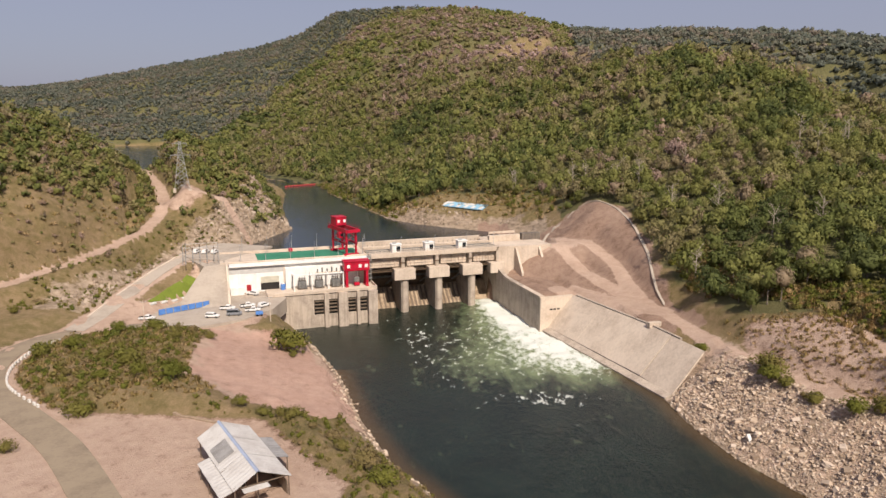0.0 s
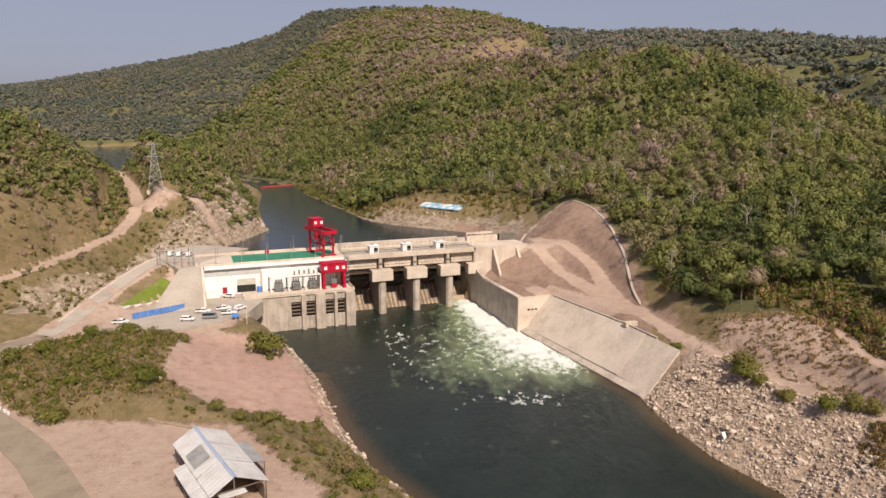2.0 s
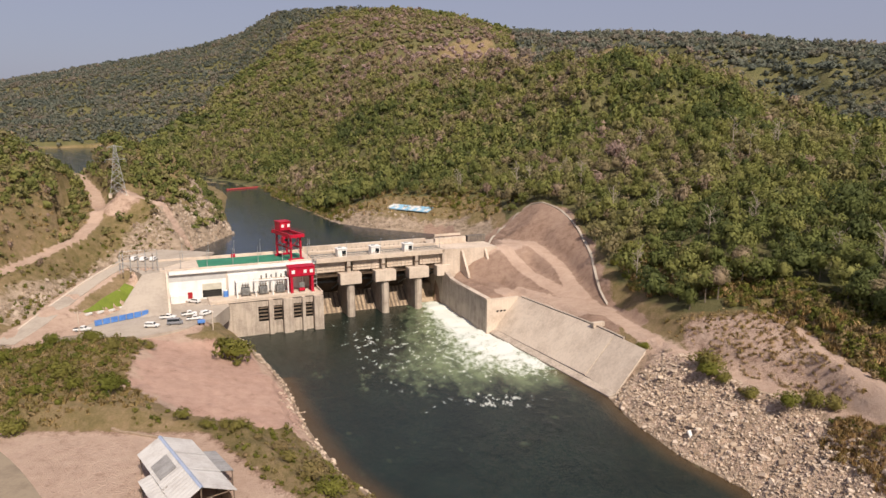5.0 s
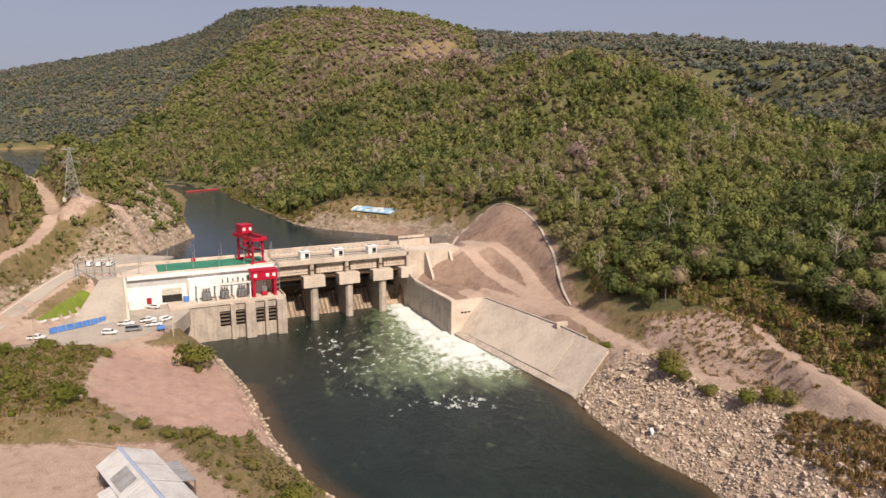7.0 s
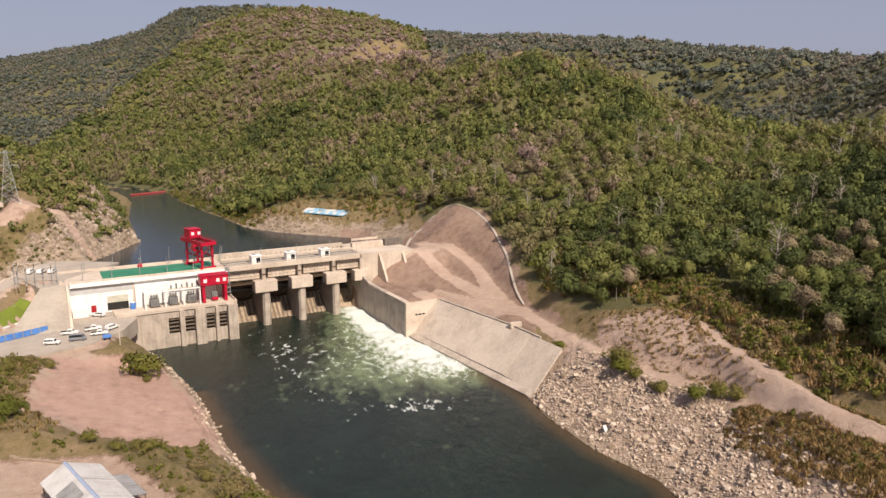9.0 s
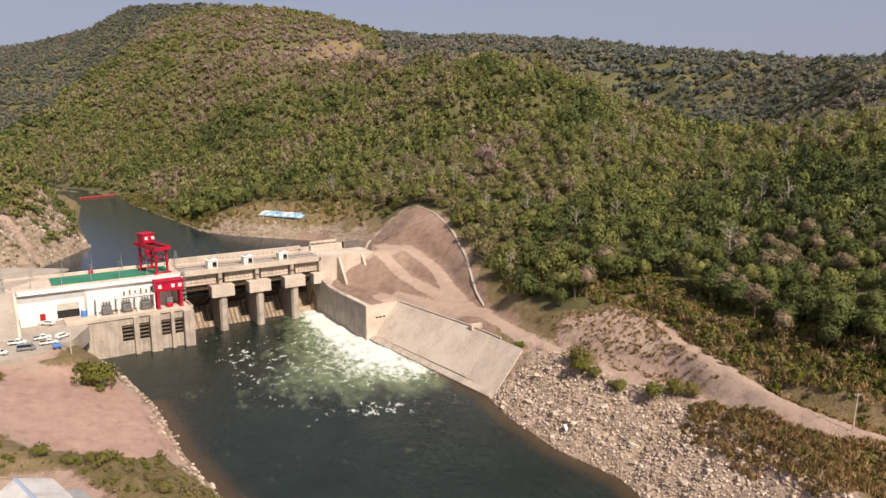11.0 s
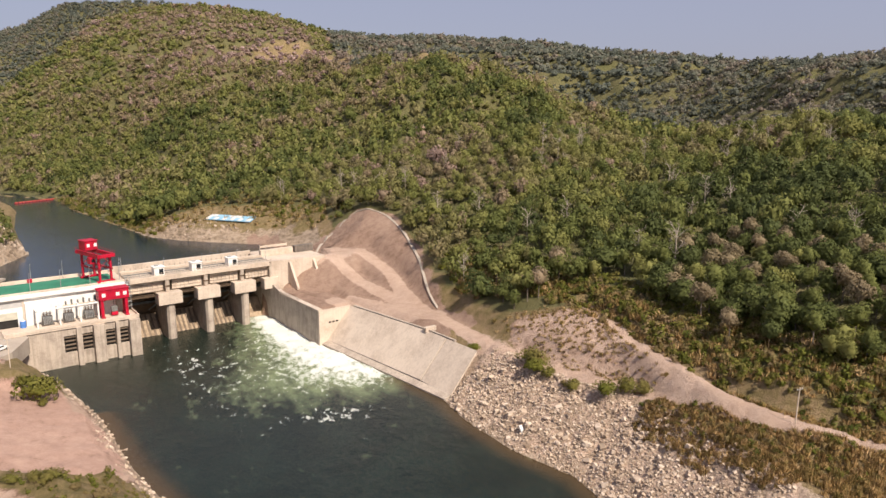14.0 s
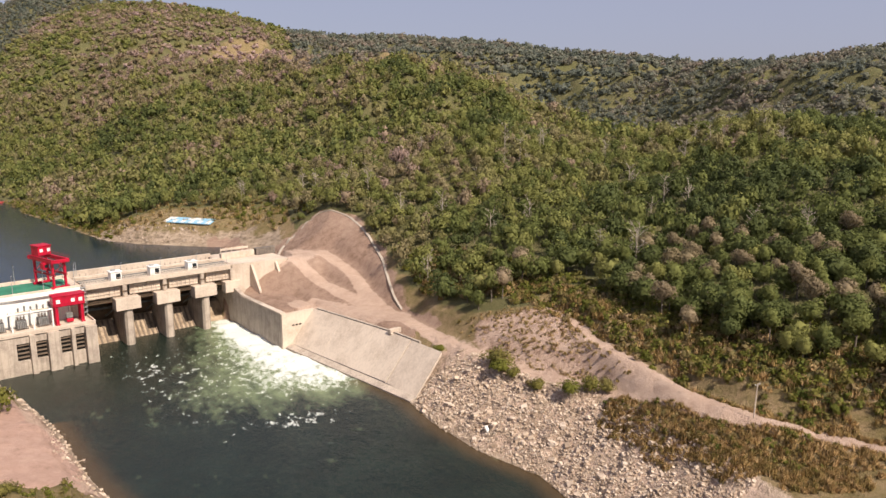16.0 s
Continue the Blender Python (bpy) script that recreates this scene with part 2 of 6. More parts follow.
        nt.links.new(white, r.inputs["Value"])
        nt.links.new(r.outputs[0], b.inputs["Roughness"])
    nt.links.new(col, b.inputs["Base Color"])
    bump_node(nt, b, math_node(nt, "ADD", mid, math_node(nt, "MULTIPLY", fine, 0.35)), 0.6 if foam else 0.12, 0.6)
    return m


RIVER = water_material("river_water", (0.009, 0.015, 0.011), True)
RESERVOIR = water_material("reservoir_water", (0.012, 0.02, 0.028), False)


# ---- builders ----
def box(bm, x0, x1, y0, y1, z0, z1):
    vs = [bm.verts.new(c) for c in ((x0, y0, z0), (x1, y0, z0), (x1, y1, z0), (x0, y1, z0), (x0, y0, z1), (x1, y0, z1), (x1, y1, z1), (x0, y1, z1))]
    for f in ((3, 2, 1, 0), (4, 5, 6, 7), (0, 1, 5, 4), (1, 2, 6, 5), (2, 3, 7, 6), (3, 0, 4, 7)):
        bm.faces.new([vs[i] for i in f])
    return bm


def prism(bm, outline, lo, hi, axis="z"):
    """A solid between two levels, with the outline given in the other two axes."""
    def at(p, h):
        return (p[0], p[1], h) if axis == "z" else (h, p[0], p[1]) if axis == "x" else (p[0], h, p[1])
    a, b = [bm.verts.new(at(p, lo)) for p in outline], [bm.verts.new(at(p, hi)) for p in outline]
    n = len(outline)
    bm.faces.new(a[::-1])
    bm.faces.new(b)
    for i in range(n):
        bm.faces.new((a[i], a[(i + 1) % n], b[(i + 1) % n], b[i]))
    bmesh.ops.recalc_face_normals(bm, faces=bm.faces[:])
    return bm


def bar(bm, p, q, r, r2=None, n=6):
    """A round bar from p to q, tapering from r to r2."""
    p, q = Vector(p), Vector(q)
    m = (q - p).to_track_quat("Z", "Y").to_matrix()
    r2 = r if r2 is None else r2
    rings = [[bm.verts.new(o + m @ Vector((s * math.cos(k * math.tau / n), s * math.sin(k * math.tau / n), 0))) for k in range(n)] for o, s in ((p, r), (q, r2))]
    for k in range(n):
        bm.faces.new((rings[0][k], rings[0][(k + 1) % n], rings[1][(k + 1) % n], rings[1][k]))
    bm.faces.new(rings[0][::-1])
    bm.faces.new(rings[1])
    return bm


def mesh_of(bm, name, mat):
    me = bpy.data.meshes.new(name)
    bm.normal_update()
    bm.to_mesh(me)
    bm.free()
    me.materials.append(mat)
    return me


def part(name, bm, mat, parent, label=""):
    ob = new(name, mesh_of(bm, name, mat))
    ob.parent = parent
    if label:
        ob["label"] = label
    return ob


def bevelled(bm, width=0.06):
    bmesh.ops.bevel(bm, geom=bm.edges[:], offset=width, segments=1, affect="EDGES")
    return bm


def B(*args):
    return box(bmesh.new(), *args)


def thing(name, m, label, category, group="", kind=""):
    ob = new(name)
    ob.empty_display_size = 0.5
    ob.matrix_world = m
    return tagged(ob, label, category, group, kind)


def arrays_mesh(name, verts, quads, mat, tint=None, normals=None):
    """A mesh from arrays of corners and faces, with a tint for each face and, for leaves, the way that each corner faces."""
    me = bpy.data.meshes.new(name)
    nf = len(quads)
    me.vertices.add(len(verts))
    me.vertices.foreach_set("co", np.ascontiguousarray(verts, np.float32).ravel())
    me.loops.add(nf * quads.shape[1])
    me.loops.foreach_set("vertex_index", np.ascontiguousarray(quads, np.int32).ravel())
    me.polygons.add(nf)
    me.polygons.foreach_set("loop_start", np.arange(0, nf * quads.shape[1], quads.shape[1], dtype=np.int32))
    if tint is not None:
        me.attributes.new("tint", "FLOAT", "FACE").data.foreach_set("value", np.ascontiguousarray(tint, np.float32))
    me.update(calc_edges=True)
    if normals is not None:
        me.polygons.foreach_set("use_smooth", np.ones(nf, bool))
        me.normals_split_custom_set_from_vertices(np.ascontiguousarray(normals, np.float32))
    else:
        me.polygons.foreach_set("use_smooth", np.zeros(nf, bool))
    me.materials.append(mat)
    return me


# ---- the lie of the land ----
DAM = pose(-15.8, 283.0, 0, 0, 0, 18.5)   # along the dam, upstream, up
POOL = 17.0                                # level of the reservoir; the river below the dam lies at 0


def seg_dist(x, y, line):
    """Distance to a line of points, and the line's further values at the nearest place."""
    best = np.full(np.shape(x), 1e9)
    vals = [np.zeros(np.shape(x)) for _ in line[0][2:]]
    for p, q in zip(line, line[1:]):
        dx, dy = q[0] - p[0], q[1] - p[1]
        s = np.clip(((x - p[0]) * dx + (y - p[1]) * dy) / (dx * dx + dy * dy), 0, 1)
        d = np.hypot(x - p[0] - s * dx, y - p[1] - s * dy)
        near = d < best
        best = np.where(near, d, best)
        vals = [np.where(near, a + s * (b - a), v) for v, a, b in zip(vals, p[2:], q[2:])]
    return best, vals


def side_dist(x, y, line):
    """Signed distance to a line of points: above 0 on the right of its way."""
    best, sign = np.full(np.shape(x), 1e9), np.ones(np.shape(x))
    for p, q in zip(line, line[1:]):
        dx, dy = q[0] - p[0], q[1] - p[1]
        s = np.clip(((x - p[0]) * dx + (y - p[1]) * dy) / (dx * dx + dy * dy), 0, 1)
        d = np.hypot(x - p[0] - s * dx, y - p[1] - s * dy)
        cr = dy * (x - p[0]) - dx * (y - p[1])
        near = d < best - 1e-9
        best, sign = np.where(near, d, best), np.where(near, np.where(cr > 0, 1.0, -1.0), sign)
    return best * sign


def step(lo, hi, v):
    s = np.clip((v - lo) / (hi - lo), 0, 1)
    return s * s * (3 - 2 * s)


def inside(x, y, poly):
    """Signed distance to a closed outline, above 0 inside."""
    d, _ = seg_dist(x, y, [*poly, poly[0]])
    c = np.zeros(np.shape(x), bool)
    for p, q in zip(poly, [*poly[1:], poly[0]]):
        cross = ((p[1] > y) != (q[1] > y)) & (x < (q[0] - p[0]) * (y - p[1]) / (q[1] - p[1] + 1e-12) + p[0])
        c ^= cross
    return np.where(c, d, -d)


def waves(x, y, scale, octaves=4, seed=0):
    """Smooth noise between about -1 and 1, from turned sines."""
    rng = np.random.RandomState(seed)
    out, amp = 0.0, 1.0
    for _ in range(octaves):
        for _ in range(3):
            a, ph = rng.uniform(0, math.tau), rng.uniform(0, math.tau)
            k = math.tau / scale * rng.uniform(0.7, 1.4)
            w = rng.uniform(0, math.tau)
            out = out + amp * 0.33 * np.sin(k * (x * math.cos(a) + y * math.sin(a)) + ph + 1.3 * np.sin(k * 0.6 * (x * math.cos(w) + y * math.sin(w))))
        amp, scale = amp * 0.5, scale * 0.47
    return out


RIVER_LEFT = [(-50, -400), (-30, -50), (20, 70), (5, 128), (-11, 151), (-22, 177), (-29, 199), (-33, 211), (-45, 237), (-52, 250), (-60, 262)]
RIVER_RIGHT = [(60, -400), (75, -50), (84, 60), (79, 118), (78.6, 137), (70, 155), (65, 175), (63.4, 194), (37, 257), (28, 284)]
POOL_LEFT = [(-78, 300), (-96, 342), (-86, 393), (-112, 487), (-129, 575), (-150, 625), (-215, 655), (-330, 720), (-420, 850), (-900, 950)]
POOL_RIGHT = [(46, 330), (40, 360), (27, 381), (-14, 409), (-33, 429), (-57, 487), (-94, 574), (-118, 648), (-190, 715), (-300, 800), (-365, 1000), (-420, 1330), (-560, 1480), (-1000, 1350)]
RIGHT_FOOT = [(230, -300, 24), (170, 20, 22), (124, 97, 20), (112, 114, 19), (104, 140, 16), (95, 160, 14.5), (88, 177, 14), (83, 200, 14), (77, 238, 14), (74, 262, 17), (73, 285, 20.5), (67, 309, 25), (52, 328, 25.5), (38, 350, 23), (30, 384, 18), (-14, 412, 17.5), (-33, 432, 17.5), (-57, 490, 17.5), (-94, 577, 17.5), (-118, 650, 17.5), (-190, 717, 17.5), (-300, 802, 17.5), (-370, 1000, 17.5)]
LEFT_RIDGE = [(-420, 20, 90, 0.6), (-300, 180, 112, 0.8), (-207, 285, 94, 0.93), (-186, 350, 76, 0.82), (-189, 425, 50, 0.6), (-153, 412, 70, 0.55), (-131, 364, 48, 0.5), (-118, 406, 63, 0.6), (-98, 406, 44, 0.5)]
UP_ROAD = [(-230, 190, 20), (-154, 240, 22), (-144, 269, 24), (-140, 294, 26), (-134, 314, 30), (-137, 345, 35), (-153, 381, 41), (-180, 426, 47), (-230, 520, 44)]
SPUR_TRACK = [(-137, 345, 37), (-128, 350, 45), (-112, 352, 40), (-98, 345, 33)]
LOW_ROAD = [(-35, 70, 16), (-50, 98, 14.5), (-63.6, 116.5, 14), (-79, 134.6, 14), (-97, 151, 14), (-113, 166, 14), (-121, 180, 14), (-123, 194, 14), (-119, 206, 14), (-106, 215, 13.6), (-92, 220, 13.3)]
RAMP = [(-116, 212, 14), (-114, 228, 15.5), (-111, 250, 19.5), (-106, 270, 23.5), (-99, 283, 24.5)]
BANK_ROAD = [(42, 303, 25), (64, 309, 25), (71, 285, 20), (71, 262, 16.5), (74, 240, 14), (81, 200, 14), (87, 176, 14), (95, 160, 14.5), (104, 140, 16), (112, 112, 19), (122, 97, 20), (160, 40, 22)]
CUT_ROAD = [(109, 190, 25.5), (110, 178, 25), (108, 158, 23.5), (109, 126, 21.5), (118, 102, 20.6)]
SIDE_TRACK = [(50, 306, 24), (58, 284, 17), (66, 262, 15), (73, 240, 14)]
BENCH = [(48, 268, 13.3), (60, 250, 13.5), (73, 236, 14)]
YARD = [(-118, 208), (-78, 214), (-62, 226), (-60, 262), (-92, 262), (-104, 240), (-116, 222)]
PAD = [(-52, 80), (-20, 96), (-18, 118), (-40, 146), (-62, 148), (-84, 150), (-98, 158), (-108, 150), (-90, 110)]
TERRACE = [(-104, 276), (-84, 262), (-74, 268), (-66, 300), (-100, 305)]
CREST_PAD = [(43, 300), (57, 301), (65, 304), (66, 311), (56, 321), (43, 327), (38, 322)]
DIRT_TRACK = [(-66, 172, 12), (-56.4, 183.6, 11), (-54, 197, 10), (-62.9, 216.6, 10.6), (-68.2, 221.8, 11.7)]
SLOPE_SIDE = [(-103, 239), (-96, 237), (-86, 262), (-96, 268)]
PYLON_PAD = [(-139, 344), (-128, 338), (-119, 346), (-123, 357), (-134, 360)]
DIRT = [(-76, 219), (-54, 221), (-47, 221), (-38, 214), (-30, 196), (-18, 160), (-28, 153), (-50, 160), (-68, 176), (-74, 205)]
SKY_AZ = [-60, -36, -30, -27, -20.6, -14.5, -11, -8.4, -3.7, 0.7, 5, 9.5, 13.7, 17.8, 21.7, 27.2, 31, 35.5, 40, 42.5, 47, 49.5, 51, 54, 75]
SKY_EL = [1.2, 1.6, 1.95, 2.4, 3.7, 5.0, 6.1, 7.75, 8.25, 8.3, 7.9, 6.7, 6.2, 6.35, 6.05, 5.7, 5.1, 4.85, 4.25, 4.05, 4.3, 4.6, 5.1, 4.9, 4.0]


# the wooded hill by bearing: its first crest, the dip behind that, and its top; then the mountain beyond the lake
HILL_AZ = [-60, -20.5, -18.5, -15.6, -12.8, -9.2, -6.7, -3, 0.7, 5, 9.5, 13.7, 16, 18.6, 21.7, 23.5, 27.5, 31, 34, 39.5, 42, 45.5, 49.5, 51, 54, 75]
HILL_EL = [-6, -4.3, -1.9, 0.1, 2.2, 4.6, 6.7, 8.0, 8.3, 7.9, 6.7, 6.2, 6.3, 6.3, 6.05, 5.95, 5.65, 5.1, 5.0, 4.3, 4.05, 4.25, 4.6, 5.1, 4.9, 4.0]
HILL_R = [900, 900, 980, 1080, 1200, 1320, 1420, 1500, 1500, 1500, 1500, 1500, 1520, 1560, 1600, 1600, 1560, 1480, 1450, 1350, 1180, 1000, 860, 850, 850, 850]
CREST_EL = [-6, -5.0, -3.4, -1.9, -0.4, 0.9, 1.6, 2.1, 2.4, 2.7, 2.9, 3.3, 3.8, 4.16, 3.95, 3.7, 1.9, 0.5, -0.63, -0.91, -0.1, 0.3, 0.3, 0.3, 0.3, 0.3]
CREST_R = [800, 840, 900, 950, 980, 980, 950, 880, 820, 800, 800, 790, 785, 780, 730, 700, 610, 550, 500, 440, 410, 385, 375, 370, 370, 370]
CREST_DIP = [0, 0, 0, 0, 0, 0, 0, 0, 0, 0, 0, 3, 12, 22, 28, 30, 32, 30, 26, 24, 24, 22, 20, 20, 20, 20]
FAR_R = [2900, 2900, 2500, 2200, 1900]


def far_side(x, y):
    """Whether a place lies on the mountain beyond the lake."""
    a, r = np.degrees(np.arctan2(x, y)), np.hypot(x, y)
    return (a < -1) & (r > np.interp(a, HILL_AZ, HILL_R) + 40)


def land(x, y):
    """Height of the ground."""
    x, y = np.asarray(x, float), np.asarray(y, float)
    r, a = np.hypot(x, y), np.degrees(np.arctan2(x, y))
    foot = side_dist(x, y, RIGHT_FOOT)
    _, (zfoot,) = seg_dist(x, y, RIGHT_FOOT)
    d = np.maximum(foot, 0)
    r_top, r_c = np.interp(a, HILL_AZ, HILL_R), np.interp(a, HILL_AZ, CREST_R)
    z_top = 80.8 + r_top * np.tan(np.radians(np.interp(a, HILL_AZ, HILL_EL))) - 6
    z_c = 80.8 + r_c * np.tan(np.radians(np.interp(a, HILL_AZ, CREST_EL))) - 6
    dip = np.interp(a, HILL_AZ, CREST_DIP)
    # up to the first crest
    near = zfoot + 10 * (1 - np.exp(-d / 14)) + 0.235 * d
    w = step(0.42, 0.97, r / r_c)
    flat = np.where(dip > 6, 0.13, (z_top - z_c) / (r_top - r_c))
    front = near * (1 - w) + w * (z_c - flat * np.maximum(r_c - r, 0))
    # behind it the ground sinks, then climbs to the top
    u = np.clip((r - r_c) / (r_top - r_c), 0, 1)
    back = z_c + (z_top - z_c) * u ** (1 + dip / 90) - dip * np.sin(np.pi * np.clip(u / 0.55, 0, 1)) * step(0, 0.12, u)
    hill = np.where(r < r_c, front, back)
    spurs = (1 - np.abs(waves(x, y, 240, 2, 14))) - 0.55
    away = step(60, 300, d) * (1 - step(0.72, 0.97, r / r_top)) * (1 - 0.75 * np.exp(-((r - r_c) / 70) ** 2) * (dip > 6))
    hill = hill + (15 * waves(x, y, 330, 3, 3) + 22 * spurs) * away + 3.0 * waves(x, y, 70, 3, 5) * step(25, 120, d)
    hill = np.where(r > r_top, hill - 0.3 * (r - r_top), hill)
    hill = np.where(foot > 0, hill, 13.5 + (zfoot - 13.5) * np.exp(foot / 15))
    # far mountain beyond the lake
    f_top = np.interp(a, [-14, -12, -7, -4, -1], FAR_R)
    zf = 80.8 + f_top * np.tan(np.radians(np.interp(a, SKY_AZ, SKY_EL))) - 8
    s = np.clip((r - 1550) / (f_top - 1550), 0, 1)
    folds = (1 - np.abs(waves(x, y, 380, 2, 19))) - 0.5
    far = np.where(a < -1.0, 17 + (zf - 17) * s ** 0.9 - np.where(r > f_top, 0.2 * (r - f_top), 0) + (22 * waves(x, y, 420, 3, 9) + 40 * folds) * s * (1 - s) * 2, 0)
    lake = np.maximum(side_dist(x, y, POOL_RIGHT), 0)
    hill = np.minimum(hill, 17 + 0.42 * lake + 500 * step(-15, -5, a) + 400 * (1 - step(850, 1100, y)))
    # hills on the near left
    rd, (rz, rk) = seg_dist(x, y, LEFT_RIDGE)
    left = rz - rk * rd - 0.0004 * rd * rd + 3.0 * waves(x, y, 60, 4, 11) * step(8, 40, rd)
    side = foot < 0
    base = 13.5 + 8 * step(300, 340, y)
    h = np.where(side & (x > 20), hill, np.where(side, np.maximum(base, np.where(y > -50, left, 0)), hill))
    h = np.maximum(h, far)
    # levelled ground
    def level(h, poly, z, soft):
        k = step(-soft, 1.0, inside(x, y, poly))
        return h * (1 - k) + z * k
    h = level(h, TERRACE, 24.5, 10)
    h = level(h, CREST_PAD, 24.9, 9)
    h = level(h, YARD, 13.2, 5)
    h = level(h, PAD, 14.0, 8)
    for road, wide in ((UP_ROAD, 4.0), (SPUR_TRACK, 4.0), (LOW_ROAD, 6.5), (RAMP, 5.5), (BANK_ROAD, 3.2), (CUT_ROAD, 2.0), (SIDE_TRACK, 3.0), (BENCH, 6.0)):
        q, (qz,) = seg_dist(x, y, road)
        k = 1 - step(wide * 0.75, wide * 2.6, q)
        h = h * (1 - k) + qz * k
    # dirt slope down to the river
    k = step(-11, 6, inside(x, y, DIRT))
    fromriver = -side_dist(x, y, RIVER_LEFT)
    h = h * (1 - k) + np.minimum(h, 5.0 + 0.2 * np.maximum(fromriver, 0)) * k
    rough = waves(x, y, 9, 4, 21)
    h = h + 0.35 * rough * (1 - step(-2, 2, np.maximum.reduce([inside(x, y, YARD), inside(x, y, TERRACE), inside(x, y, PAD)])))
    # rocky banks, then the beds
    bl, br = fromriver, side_dist(x, y, RIVER_RIGHT)
    bank = np.where(bl > br, np.minimum(0.95 * bl, 5 + 0.5 * bl), 0.72 * br) + 0.9 * rough * step(0, 4, np.maximum(bl, br))
    bank = bank + 200 * step(28, 60, np.maximum(bl, br))
    wet = np.maximum(bl, br)
    near_river = y < 300
    h = np.where(near_river, np.minimum(h, np.where(wet > 0, bank, np.maximum(-4, 0.5 * wet - 0.3))), h)
    pl, pr = -side_dist(x, y, POOL_LEFT), side_dist(x, y, POOL_RIGHT)
    pw = np.maximum(pl, pr)
    cliff = np.where(pl > pr, 1.5, 0.75)
    shore = POOL + cliff * pw + 300 * step(30, 60, pw) + 1.2 * rough * step(0, 6, pw)
    h = np.where((y > 296) & (r < 1600), np.minimum(h, np.where(pw > 0, shore, np.maximum(POOL - 6, POOL + 0.6 * pw - 0.4))), h)
    # under and round the dam
    ax, ay = math.cos(radians(18.5)), math.sin(radians(18.5))
    la, lb = (x + 15.8) * ax + (y - 283) * ay, -(x + 15.8) * ay + (y - 283) * ax
    dam = (la > -66) & (la < 41) & (lb > -9) & (lb < 26)
    h = np.where(dam, np.minimum(h, -2.0), h)
    slab = (la > 40) & (la < 58) & (lb < 0) & (lb > -40)
    h = np.where(slab, np.where(la < 42.5, np.minimum(h, 5), 13.2), h)
    mound = 24.6 - 0.42 * np.maximum(-lb - 1, 0) - 0.55 * np.maximum(66 - la, 0) - 0.5 * np.maximum(la - 76, 0)
    h = np.where((la > 46) & (la < 90) & (lb < 5) & (lb > -34), np.maximum(h, mound + 0.3 * rough), h)
    run = 42.2 + 4.4 * np.clip((-lb - 41.5) / 60, 0, 1)
    top = 54.4 + 4.6 * np.clip((-lb - 41.5) / 45, 0, 1)
    paved = (la > run - 1) & (la < top + 1.5) & (lb < -40) & (lb > -113.5)
    h = np.where(paved, np.minimum(h, 0.1 + 11.8 * (la - run - 2.2) / (top - run - 2.2)), h)
    plinth = (la > 42) & (la < 66) & (lb > 3) & (lb < 24)
    h = np.where(plinth, 24.9, h)
    return h


def dryness(x, y):
    """From deep green (0) to bare brown (1): dry upper slopes, moist shaded foot."""
    v = 0.42 + 0.25 * waves(x, y, 210, 3, 5) + 0.13 * waves(x, y, 55, 2, 6)
    for cx, cy, rx, ry, k in ((100, 1010, 200, 110, 0.55), (260, 990, 150, 80, 0.5), (60, 1300, 280, 130, 0.3), (150, 800, 160, 60, 0.16), (215, 215, 130, 120, -0.16), (130, 290, 60, 60, -0.08), (420, 560, 160, 120, 0.1), (170, 370, 60, 70, -0.02)):
        v = v + k * np.exp(-((x - cx) / rx) ** 2 - ((y - cy) / ry) ** 2)
    return v


